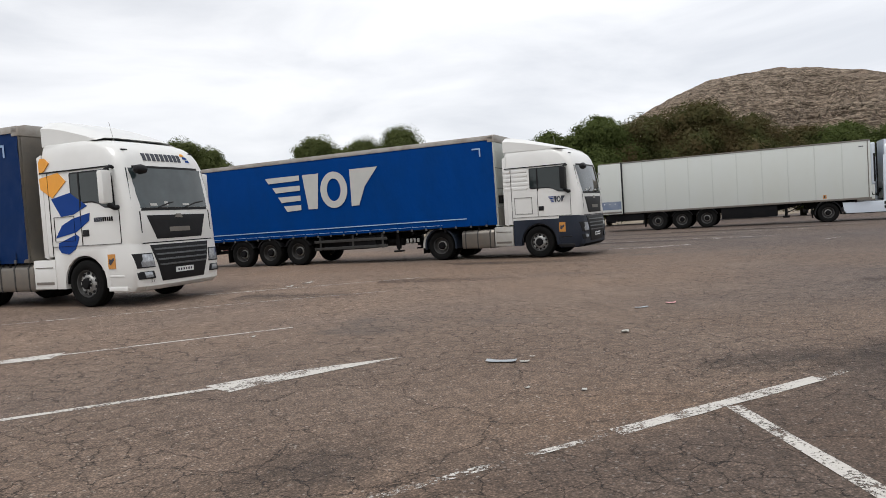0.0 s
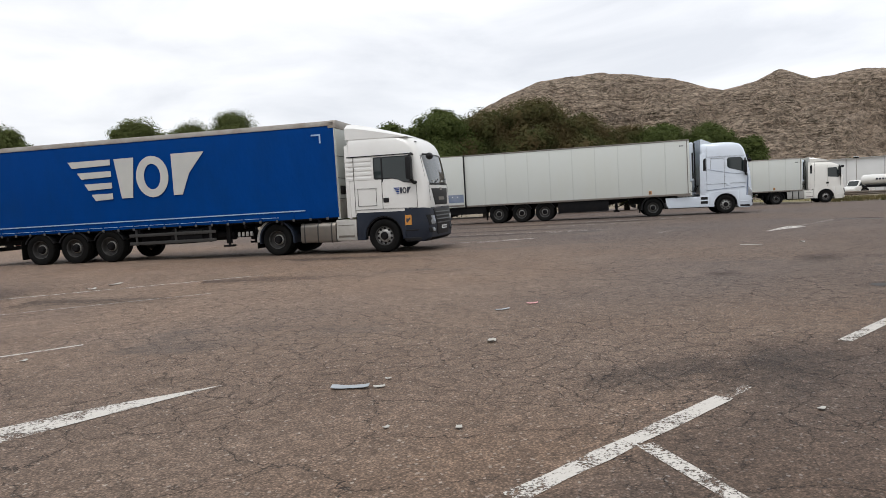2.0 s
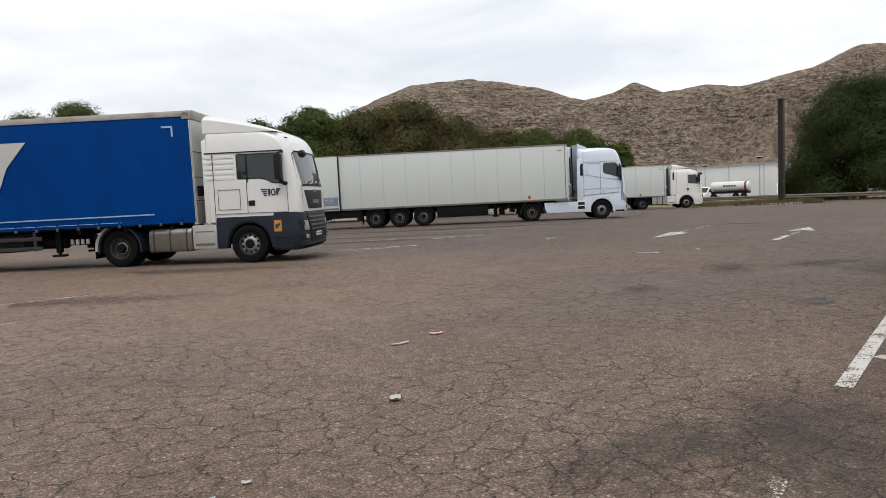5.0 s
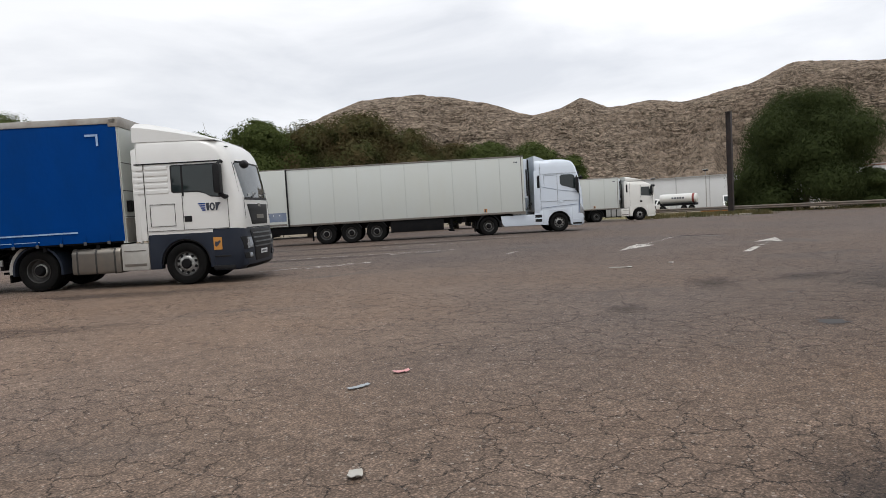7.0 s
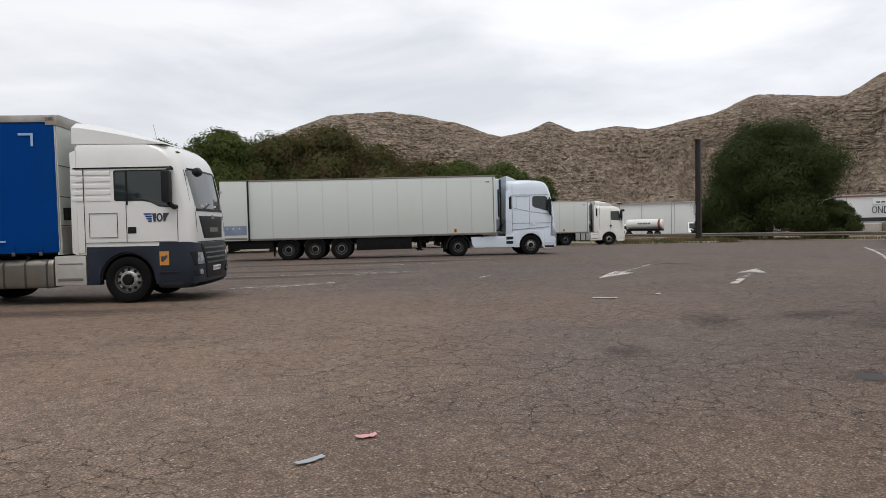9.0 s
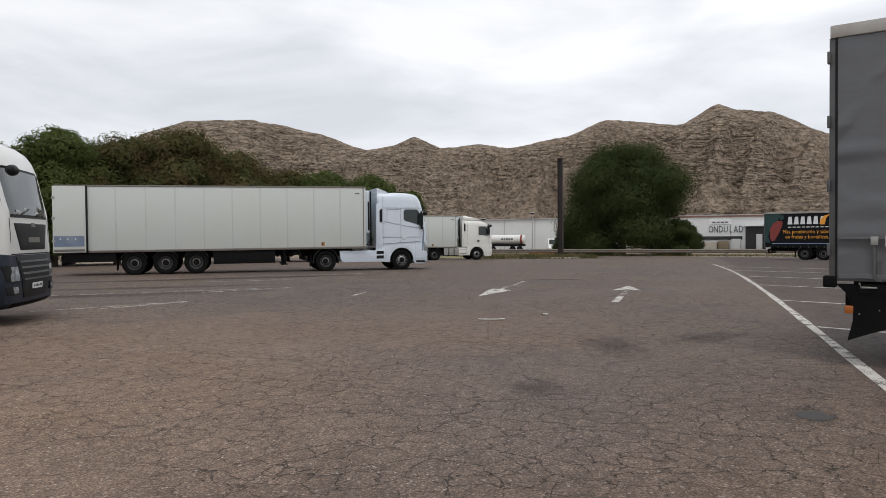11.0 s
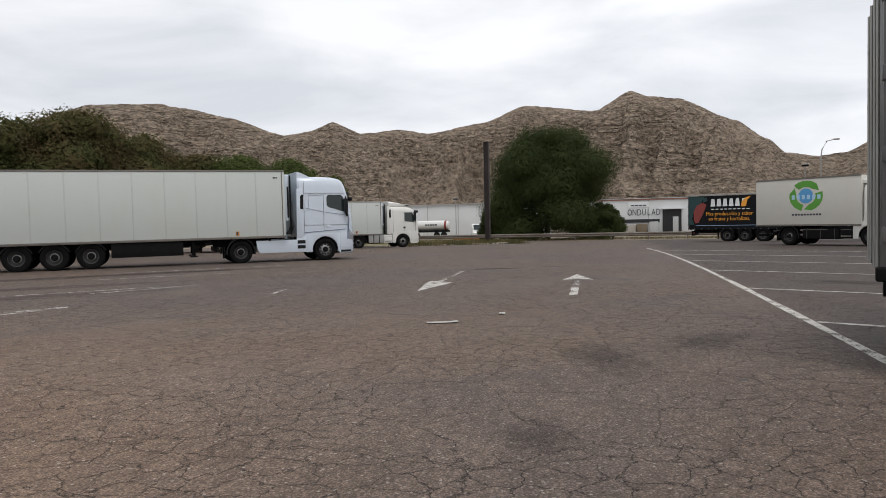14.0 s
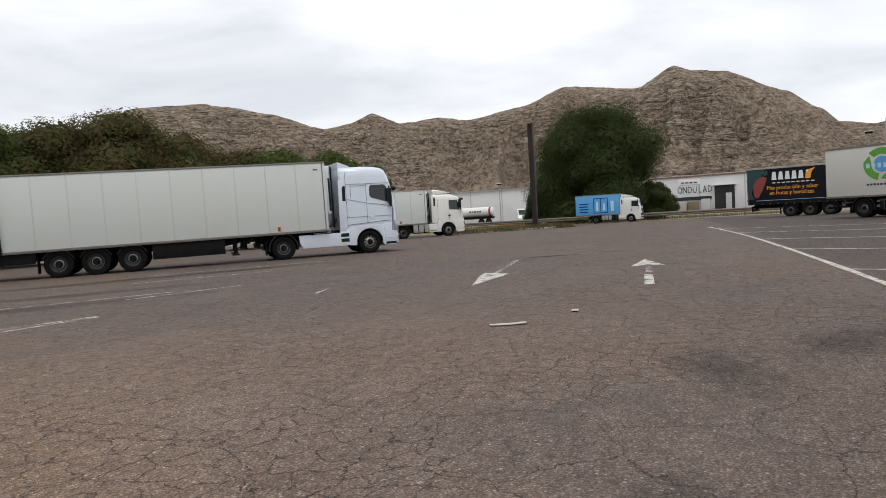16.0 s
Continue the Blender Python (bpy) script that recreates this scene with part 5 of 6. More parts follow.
# ---- hills ----
RIDGE = [(85, 1.5), (66, 3.2), (56, 5.2), (52, 6.3), (49.7, 7.45), (48.2, 8.1), (45.7, 8.95), (41, 9.2), (39.2, 8.95), (35.9, 8.3), (32, 7.05), (30, 7.3), (28.1, 8.1), (25.7, 7.15), (22.5, 7.45), (20.2, 7.1),
         (15.6, 7.9), (12.4, 9.1), (6.8, 8.45), (4.1, 9.8), (2.7, 9.3), (0.6, 9.0), (-3.5, 7.1), (-5.8, 5.5), (-6.9, 4.45), (-9.1, 4.1), (-10.8, 4.25), (-12.5, 5.0), (-20, 6.0), (-40, 4.0), (-70, 1.5)]


def ridge_height(a):
    for (a0, e0), (a1, e1) in zip(RIDGE[:-1], RIDGE[1:]):
        if a0 >= a >= a1:
            k = (a0 - a) / (a0 - a1)
            k = k * k * (3 - 2 * k) * 0.5 + k * 0.5
            return math.tan(radians(e0 + (e1 - e0) * k)) * 330 + 1.5
    return 5.0


def hills():
    """Rock hills with spurs, gullies and level cliff bands; K puts them far enough off."""
    K = 1.8
    na, front, back = 1400, 130, 14
    radii = [205 + 125 * j / (front - 1) for j in range(front)] + [330 + 105 * (j + 1) / back for j in range(back)]
    nr = len(radii)
    v = []
    for i in range(na):
        a = 85 - 155 * i / (na - 1)
        top = ridge_height(a)
        ca, sa = math.cos(radians(a)), math.sin(radians(a))
        spur = abs(noise.noise((a * 0.16, 3.3, 0.0))) + 0.5 * abs(noise.noise((a * 0.45, 7.7, 0.0)))
        for r in radii:
            x, y = r * ca, r * sa
            if r <= 330:
                rag = abs(noise.noise((a * 0.33 + 0.006 * r, r * 0.010, 5.0))) + 0.55 * abs(noise.noise((a * 0.95 + 0.02 * r, r * 0.05, 9.0))) + 0.3 * abs(noise.noise((x * 0.14, y * 0.14, 6.0)))
                q = max(0.0, (r - 216 - 22 * spur) / (114 - 22 * spur))
                s = q ** 0.78 - (0.46 * (rag - 0.32)) * q ** 0.7 * (1 - q) * 2.0
                z = top * max(0.0, s)
                lay = z / 5.2 + 0.8 * noise.noise((x * 0.010, y * 0.010, 1.0)) + 0.25 * noise.noise((x * 0.06, y * 0.06, 8.0))
                fr = lay - math.floor(lay)
                st = min(1.0, max(0.0, (fr - 0.35) / 0.4))
                band = min(1.0, max(0.0, 0.42 + 1.7 * noise.noise((x * 0.016, y * 0.016, 12.0))))
                z += 5.2 * 1.15 * band * (st * st * (3 - 2 * st) - fr) * min(1, q * 5) * (1 - q ** 10)
                z += (1.1 * noise.noise((x * 0.13, y * 0.13, 2.0)) + 0.9 * noise.noise((x * 0.33, y * 0.33, 4.0)) + 0.5 * noise.noise((x * 0.8, y * 0.8, 4.5))) * min(1, q * 4) * (1 - 0.7 * q ** 6)
            else:
                q = (r - 330) / 105
                z = top * (1 - 0.6 * q * q) - 10 * q
            v.append((7 + x * K, 7 + y * K, z * K if z > 0.01 else -8.0))
    f = [(i * nr + j, (i + 1) * nr + j, (i + 1) * nr + j + 1, i * nr + j + 1) for i in range(na - 1) for j in range(nr - 1)]
    me = bpy.data.meshes.new("hill_range")
    me.from_pydata(v, [], f)
    me.materials.append(ROCK)
    return tagged(new("hill_range", me), "bare banded brown rock hills with sparse scrub", "hill", kind="structure")


hills()


# ---- trees ----
def leaves_mesh(name, lobes, n, size, material, rng, droop=0.0):
    """Leaf blades scattered through ellipsoid lobes (x, y, z, rx, ry, rz), thicker towards their skins."""
    w = np.array([l[3] * l[4] * l[5] for l in lobes]) ** 0.75
    pick = rng.choice(len(lobes), n, p=w / w.sum())
    lob = np.array(lobes)[pick]
    d = rng.normal(size=(n, 3))
    d /= np.linalg.norm(d, axis=1)[:, None]
    rr = rng.random(n) ** 0.30 * (0.86 + 0.22 * rng.random(n))
    c = lob[:, :3] + d * rr[:, None] * lob[:, 3:]
    c += 0.35 * np.sin(c[:, [1, 2, 0]] * 1.9) * size * 2
    a = rng.normal(size=(n, 3))
    a /= np.linalg.norm(a, axis=1)[:, None]
    a += np.array([0, 0, -droop])
    nrm = d * 0.9 + rng.normal(size=(n, 3)) * 0.30 + np.array([0, 0, 0.35])
    nrm /= np.linalg.norm(nrm, axis=1)[:, None]
    a -= nrm * (a * nrm).sum(1)[:, None]
    a /= np.linalg.norm(a, axis=1)[:, None] + 1e-9
    b = np.cross(nrm, a)
    s = size * (0.6 + 0.8 * rng.random(n))[:, None]
    pts = np.stack([c - a * s, c - b * s * 0.42 + nrm * s * 0.1, c + a * s, c + b * s * 0.42 + nrm * s * 0.1], 1).reshape(-1, 3)
    me = bpy.data.meshes.new(name)
    me.from_pydata(pts.tolist(), [], np.arange(4 * n).reshape(-1, 4).tolist())
    me.materials.append(material)
    return me


def tree(x, y, h, rad, label, material, seed, n=9000, size=0.26, low=0.25, lobes=16, wide=1.0, trunk=0.28, peak=0.28, droop=0.0):
    rng = np.random.default_rng(seed)
    ob = thing("tree", pose(x, y, gz(x, y) - 0.05), label, "tree", "trees")
    lo = []
    for k in range(lobes):
        a = 2.4 * k + rng.random()
        q = (k + 0.5) / lobes
        z = h * (low + (0.86 - low) * q)
        env = max(0.22, 1 - ((q - peak) / (1.08 - peak)) ** 2) ** 0.9
        r = rad * env * (0.35 + 0.5 * rng.random()) * wide
        s = rad * (0.24 + 0.16 * rng.random()) * (0.7 + 0.3 * env)
        lo.append((r * math.cos(a), r * math.sin(a), z, s * 1.1, s * 1.1, min(s * 0.8, h * 0.9 - z + 0.1 * h)))
    lo.append((0, 0, h * (low + 0.45 * (1 - low)), rad * 0.62, rad * 0.62, h * (1 - low) * 0.42))
    t = Shape().tube([(0, 0, 0), (0.1, 0.05, h * 0.2), (0.0, 0.1, h * 0.45), (0.1, 0, h * 0.7)], trunk, 9, trunk * 0.35)
    part("trunk", t.bm(), BARK, ob)
    for k, l in enumerate(lo[:9]):
        z0 = h * (0.15 + 0.03 * k)
        part("limb", Shape().tube([(0.03, 0.05, z0), (l[0] * 0.45, l[1] * 0.45, z0 + (l[2] - z0) * 0.6), (l[0] * 0.9, l[1] * 0.9, l[2])], trunk * 0.42, 6, trunk * 0.1).bm(), BARK, ob)
    cr = part("crown", leaves_mesh("crown", lo, n, size, material, rng, droop), None, ob)
    tagged(cr, kind="stuff")
    # oversized leaves added inside the crown to block light through it
    core = [(a, b, c, d * 0.66, e * 0.66, f * 0.66) for a, b, c, d, e, f in lo]
    tagged(part("light_block_foliage", leaves_mesh("light_block_foliage", core, n // 12, size * 3.2, material, rng), None, ob), kind="stuff")
    return ob


MIX = "broad tree with green and rust-tinged leaves behind the lorries"
GRN = "leafy green tree behind the lorries"
for i, (x, y, h, r, lab, m) in enumerate(((33.0, 52.0, 9.0, 3.8, GRN, LEAF_GREEN), (37.2, 51.0, 10.6, 4.0, GRN, LEAF_GREEN), (41.5, 50.0, 10.4, 4.4, MIX, LEAF_MIXED), (45.5, 48.2, 11.3, 4.8, MIX, LEAF_MIXED),
                                          (49.5, 46.0, 9.8, 4.4, MIX, LEAF_MIXED), (53.0, 43.5, 8.4, 4.0, MIX, LEAF_MIXED), (55.0, 40.8, 8.3, 3.6, GRN, LEAF_GREEN), (57.8, 38.0, 8.0, 3.4, GRN, LEAF_GREEN),
                                          (60.2, 36.2, 6.6, 2.6, GRN, LEAF_GREEN), (43.0, 57.5, 9.8, 4.4, GRN, LEAF_GREEN), (36.0, 61.0, 9.2, 4.0, MIX, LEAF_MIXED))):
    tree(x, y, h, r * 1.2, lab, m, 100 + i, n=44000, size=0.11, low=0.14, lobes=30)
PINE = "round-topped pine rising behind the blue trailer"
for i, (x, y, h, r) in enumerate(((14.7, 58.8, 10.0, 3.2), (18.4, 58.0, 9.8, 3.2), (21.4, 56.8, 10.6, 3.6), (3.6, 60.2, 10.2, 3.0), (5.6, 61.0, 9.6, 2.8))):
    tree(x, y, h, r, PINE, LEAF_PINE, 200 + i, n=26000, size=0.09, low=0.5, lobes=18)
tree(96.6, 24.0, 15.1, 9.4, "big dark-green spreading tree beyond the crash barrier", LEAF_DARK, 300, n=210000, size=0.105, low=0.07, lobes=52, trunk=0.4, peak=0.40, droop=1.6)
tree(94.0, 16.6, 4.8, 2.9, "low dark-green bushy tree beyond the crash barrier", LEAF_DARK, 301, n=26000, size=0.11, low=0.02, lobes=14, droop=1.2)
tree(96.0, 31.2, 4.4, 2.4, "low dark-green bushy tree beyond the crash barrier", LEAF_DARK, 302, n=20000, size=0.11, low=0.02, lobes=12, droop=1.2)

# ---- island with kerb, dry grass and pole ----
ISL = [(62.6, 29.2), (67.9, 22.6), (70.8, 22.0), (75.0, 28.0), (73.0, 48.0), (67.0, 48.0)]
isl = tagged(new("grass_island", mesh_from("grass_island", Shape().prism(ISL, -0.45, gz(68, 26) + 0.16, "z").bm(0.04), DRYGRASS)), "low kerbed island of dry grass", "traffic island", kind="structure")
kerb = Shape()
for (a, b), (c, d) in zip(ISL, ISL[1:] + ISL[:1]):
    n = Vector((d - b, -(c - a))).normalized() * 0.14
    kerb.prism([(a, b), (c, d), (c + n.x, d + n.y), (a + n.x, b + n.y)], -0.5, gz(68, 26) + 0.15, "z")
tagged(new("kerb", mesh_from("kerb", kerb.bm(0.02), CONCRETE)), "pale concrete kerb round the island", "kerb", kind="structure")


def tufts(name, spots, n, hgt, label):
    rng = np.random.default_rng(11)
    v, f = [], []
    for k in range(n):
        x, y, s = spots[rng.integers(len(spots))]
        x += rng.normal() * s
        y += rng.normal() * s
        z = gz(x, y) + 0.1
        a, h = rng.random() * 6.28, hgt * (0.4 + 0.9 * rng.random())
        dx, dy = 0.03 * math.cos(a), 0.03 * math.sin(a)
        lx, ly = rng.normal() * h * 0.3, rng.normal() * h * 0.3
        i = len(v)
        v += [(x - dx, y - dy, z - 0.1), (x + dx, y + dy, z - 0.1), (x + lx, y + ly, z + h)]
        f.append((i, i + 1, i + 2))
    me = bpy.data.meshes.new(name)
    me.from_pydata(v, [], f)
    me.materials.append(LEAF_DRY)
    return tagged(new(name, me), label, "grass", kind="stuff")


tufts("dry_grass", [(64, 29, 1.0), (66, 26.5, 1.0), (68, 24.5, 0.8), (70, 24.5, 1.0), (72, 28, 1.5), (69, 32, 2.0), (70, 38, 3), (69.5, 22.3, 0.6)], 9000, 0.30, "tufts of dry yellow grass on the island")
tufts("roadside_grass", [(92, 5 + 6 * k, 2.5) for k in range(11)], 5000, 0.22, "dry grass verge behind the crash barrier")

pole = thing("steel_post", pose(70.0, 24.55, gz(70, 24.5) + 0.1), "tall rusty dark steel H-section post on the island", "post")
part("web", Shape().box(-0.03, 0.03, -0.2, 0.2, 0, 9.3).bm(), RUST, pole)
for s in (-1, 1):
    part("flange", Shape().box(-0.22, 0.22, s * 0.2 - 0.025, s * 0.2 + 0.025, 0, 9.3).bm(0.005), RUST, pole)
part("base_plate", Shape().box(-0.4, 0.4, -0.4, 0.4, -0.05, 0.05).bm(0.01), RUST, pole)
part("cap_plate", Shape().box(-0.25, 0.25, -0.26, 0.26, 9.3, 9.36).bm(0.01), RUST, pole)

# ---- crash barrier and road ----
rail = thing("crash_barrier", pose(0, 0, 0), "long weathered steel crash barrier on posts", "barrier")
prof = [(0.0, 0.40), (-0.08, 0.46), (-0.08, 0.54), (0.0, 0.60), (-0.08, 0.66), (-0.08, 0.75), (0.0, 0.82), (0.03, 0.82), (0.03, 0.40)]
rings = []
for k in range(36):
    y = -14 + 2.4 * k
    x = 86.6 + 0.02 * (y - 20)
    rings.append([(x + a, y, gz(x, y) + b) for a, b in prof])
part("beam", Shape().loft(rings).bm(), BARRIER, rail)
POSTM = mesh_from("barrier_post", Shape().box(0.03, 0.13, -0.06, 0.06, -0.2, 0.70).bm(0.01), BARRIER)
for k in range(22):
    y = -13 + 4.0 * k
    x = 86.6 + 0.02 * (y - 20)
    part("barrier_post", POSTM, None, rail, m=pose(x, y, gz(x, y)))

# ---- warehouses beyond the road ----
def warehouse(name, x, y0, y1, depth, z1, label, seams):
    ob = thing(name, pose(0, 0, 0), label, "warehouse", "warehouses")
    z0 = gz(x, y0) - 1.0
    wl = part("wall", Shape().box(x, x + depth, y0, y1, z0, z1).bm(0.05), WALLPAINT, ob)
    part("roof", Shape().prism([(x - 0.3, z1), (x + depth * 0.5, z1 + 0.12), (x + depth + 0.3, z1), (x + depth + 0.3, z1 - 0.12), (x - 0.3, z1 - 0.12)], y0 - 0.3, y1 + 0.3).bm(), ROOFGREY, ob)
    for k in range(1, seams):
        y = y0 + (y1 - y0) * k / seams
        part("panel_joint", Shape().box(x - 0.04, x, y - 0.09, y + 0.09, z0, z1 - 0.15).bm(), ROOFGREY, wl)
    return ob, wl


w1, wl1 = warehouse("warehouse", 140, 37, 96, 30, 5.15, "long low white sheet-clad warehouse", 9)
w2, wl2 = warehouse("warehouse", 138, -30, 28, 34, 5.15, "white warehouse with a dark loading door and wall lettering", 8)
part("parapet_trim", Shape().box(137.85, 138, -30.2, 28.2, 4.78, 4.98).bm(), mat("red_brown_trim", (0.33, 0.16, 0.12), 0.6), w2, "red-brown eaves trim")
part("loading_door", Shape().box(137.9, 138.02, 7.9, 11.1, -2.2, 3.02).bm(), DARK_OPEN, w2, "dark open loading door")
part("door_canopy", Shape().box(137.3, 138, 7.6, 11.4, 3.06, 3.22).bm(0.03), WALLPAINT, w2)
part("loading_door", Shape().box(137.9, 138.02, -2, 2.5, -2.2, 2.4).bm(), DARK_OPEN, w2, "dark open loading door")
part("sign_board", Shape().box(137.9, 138.03, 13.4, 17.0, 3.5, 4.5).bm(), DECAL_WHITE, w2, "white wall sign")
for k in range(4):
    part("lettering_bar", Shape().box(137.84, 137.92, 13.9 + 0.7 * k, 14.4 + 0.7 * k, 3.75, 3.95).bm(), DECAL_DARK, w2, "plain dark bar of wall lettering")
part("loading_slot", Shape().box(137.88, 138.02, 11.6, 21.0, 0.75, 1.35).bm(), DARK_OPEN, w2, "long dark opening under the lettering")
for y0, y1, zt in ((11.8, 13.2, 0.9), (13.6, 15.4, 0.55), (8.4, 9.3, 1.7)):
    part("stacked_load", Shape().box(134.5, 136.5, y0, y1, -2.2, zt).bm(0.05), EARTH if zt < 0.8 else ROOFGREY, w2, "stacked goods before the loading bay")
part("low_shed", Shape().box(130, 137.0, 15.5, 24.0, -2.2, 0.4).bm(0.05), CONCRETE, w2, "low grey lean-to")

# tanker, vans and netting on the far yard
tk = thing("tanker_trailer", pose(112, 45.5, gz(112, 45) + 0.15), "white cylindrical road tanker with dark lettering bars", "tanker")
part("barrel", Shape().lathe([(0.25, -3.0), (0.66, -2.88), (0.74, -2.6), (0.74, 2.6), (0.66, 2.88), (0.25, 3.0)], 24, at=(0, 0, 2.05)).bm(), WHITE, tk)
part("frame", Shape().box(-0.7, 0.7, -2.8, 2.8, 0.95, 1.3).bm(0.02), CHASSIS, tk)
for k in range(5):
    part("lettering_bar", Shape().box(-0.765, -0.70, -1.1 + 0.42 * k, -0.82 + 0.42 * k, 2.0, 2.25).bm(), DECAL_DARK, tk, "plain dark bar of lettering")
part("end_band", Shape().lathe([(0.752, -2.62), (0.752, -2.3)], 24, at=(0, 0, 2.05)).bm(), RED, tk, "red end band")
for y in (-2.4, -1.2, 2.2):
    wv = part("wheel", TYRE, None, tk, m=pose(-1.2, y, 0.5, 0, 0, 270))
    part("rim", RIM_R, None, wv)


def van(x, y, rz, label):
    ob = thing("van", pose(x, y, gz(x, y), 0, 0, rz), label, "van", "parked vans")
    rings = []
    for yy, k in ((-0.98, 0.94), (-0.95, 1.0), (0.95, 1.0), (0.98, 0.94)):
        rings.append([(a, yy, 0.35 + (b - 0.35) * k) for a, b in ((-2.6, 0.35), (2.5, 0.35), (2.55, 0.9), (2.3, 1.2), (1.6, 1.35), (0.9, 2.2), (0.6, 2.3), (-2.5, 2.3), (-2.6, 2.1))])
    part("body", Shape().loft(rings).bm(0.03), WHITE, ob)
    for s in (-1, 1):
        part("side_window", Shape().prism([(0.2, 1.4), (1.35, 1.4), (0.85, 2.0), (0.2, 2.0)], s * 0.99, s * 0.95).bm(), GLASS, ob)
        for xx in (-1.6, 1.6):
            w = part("wheel", TYRE, None, ob, m=pose(xx, s * 0.98, 0.35, 0, 0, 0 if s < 0 else 180) @ Matrix.Diagonal((0.68, 0.68, 0.68, 1)))
            part("rim", RIM_R, None, w)
    part("windscreen", Shape().prism([(1.56, 1.42), (1.62, 1.42), (0.98, 2.15), (0.92, 2.15)], -0.8, 0.8).bm(), GLASS, ob)


van(114, 38.4, 200, "white parked van on the far yard")
van(116, 33.5, 190, "white parked van on the far yard")
van(120, 52.5, 170, "white parked van on the far yard")
net = thing("safety_netting", pose(0, 0, 0), "orange safety netting along the far yard", "fence")
part("netting", Shape().sheet([[(102 + 0.1 * math.sin(y), y, gz(102, y) + z) for y in [33 + 0.8 * k for k in range(8)]] for z in (0.0, 0.3, 0.6)], (0.02, 0, 0)).bm(), mat("faded_orange_net", (0.36, 0.14, 0.04), 0.8), net)
for k in range(4):
    part("netting_post", Shape().tube([(102.1, 33 + 1.8 * k, -1.2), (102.1, 33 + 1.8 * k, gz(102, 33) + 0.75)], 0.03, 6).bm(), RUST, net)


def street_lamp(x, y, h, label):
    ob = thing("street_lamp", pose(x, y, gz(x, y)), label, "street lamp", "street lamps")
    part("pole", Shape().tube([(0, 0, 0), (0, 0, h * 0.78), (0, -0.15, h * 0.9), (0, -0.7, h * 0.985), (0, -1.5, h)], 0.10, 8, 0.05).bm(), GALV, ob)
    part("lamp_head", Shape().box(-0.15, 0.15, -2.1, -1.4, h - 0.08, h + 0.1).bm(0.03), GALV, ob)


def floodlight(x, y, h, label):
    ob = thing("floodlight_mast", pose(x, y, gz(x, y)), label, "floodlight", "floodlight masts")
    part("pole", Shape().tube([(0, 0, 0), (0, 0, h)], 0.10, 8, 0.06).bm(), GALV, ob)
    part("lamp_head", Shape().box(-0.25, 0.25, -0.38, 0.38, h, h + 0.22).bm(0.03), CHASSIS, ob)
    part("lamp_hood", Shape().box(-0.3, 0.22, -0.42, 0.42, h + 0.23, h + 0.32).bm(0.03), DECAL_WHITE, ob)


street_lamp(106.2, -8.9, 11.9, "tall curved grey street lamp")
floodlight(106.5, -7.2, 8.7, "grey mast with a flat floodlight")
floodlight(126, 46.0, 6.8, "grey mast with a hooded floodlight")
floodlight(132, 58.0, 6.2, "grey mast with a hooded floodlight")

# ---- grey trailer beside the bay line ----
gt = curtain_trailer(pose(16.2, 5.14, 0, 0, 0, -99.5), "grey curtain-sided semi-trailer with creased tarpaulin and a maker plate", GREY_TARP, DARK_GREY_POST, (13.6 - 8.0, 13.6 - 9.31, 2.98), 13.6, 0.0, 7)
part("curtain_seam", Shape().box(0.052, 0.078, -1.262, -1.20, 1.0, 3.86).bm(), BLACK, gt, "black seam between post and tarpaulin")
part("maker_plate", Shape().box(0.56, 0.96, -1.322, -1.300, 1.40, 1.53).bm(), DECAL_WHITE, gt, "white maker plate with dark red bars")
for k in range(7):
    part("plate_bar", Shape().box(0.58 + 0.034 * k, 0.604 + 0.034 * k, -1.325, -1.30, 1.44, 1.50).bm(), RED, gt)
part("plate_emblem", Shape().prism([(0.85, 1.43), (0.93, 1.43), (0.93, 1.51), (0.88, 1.49)], -1.325, -1.30).bm(), DECAL_BLUE, gt)
part("tension_strap", Shape().box(0.44, 0.472, -1.312, -1.284, 1.02, 1.5).bm(0.004), DARK_GREY_POST, gt)
part("strap_buckle", Shape().box(0.415, 0.49, -1.330, -1.29, 1.42, 1.52).bm(0.008), GALV, gt)
part("patch_mark", Shape().prism([(0.70, 1.86), (0.75, 1.84), (0.82, 1.94), (0.79, 1.98)], -1.316, -1.285).bm(), BLACK, gt, "black tape patch")
part("spray_guard", Shape().prism([(0.18, 0.30), (0.24, 0.56), (0.22, 0.86), (0.80, 0.88), (0.80, 0.57), (0.62, 0.47), (0.42, 0.40)], -1.24, -1.21).bm(), RUBBER, gt, "hanging black spray guard")
for k in range(3):
    part("guard_bolt", Shape().lathe([(0.008, -1.246), (0.008, -1.235)], 8, at=(0.30 + 0.2 * k, 0, 0.62 + 0.05 * k)).bm(), GALV, gt, "pale bolt")
part("side_marker", Shape().box(0.15, 0.24, -1.25, -1.16, 0.62, 0.71).bm(0.01), AMBER, gt, "orange marker lamp")
for z, h in ((1.03, 0.05), (1.49, 0.03)):
    part("hem_fold", Shape().sheet([[(0.1 + 0.25 * k, -1.296 - 0.008 * noise.noise((k * 0.7, z, 1.0)), z + q + 0.012 * noise.noise((k * 0.5, z, 4.0))) for k in range(54)] for q in (0, h)], (0, 0.02, 0)).bm(), GREY_TARP, gt)
part("corner_buffer", Shape().box(-0.07, 0.07, -1.30, -1.16, 0.92, 1.06).bm(0.025, 3), RUBBER, gt, "scuffed black rubber corner buffer")
part("tail_bracket", Shape().prism([(0.06, 0.96), (0.30, 0.96), (0.30, 0.74), (0.22, 0.72), (0.16, 0.86)], -1.22, -1.10).bm(0.01), CHASSIS, gt)
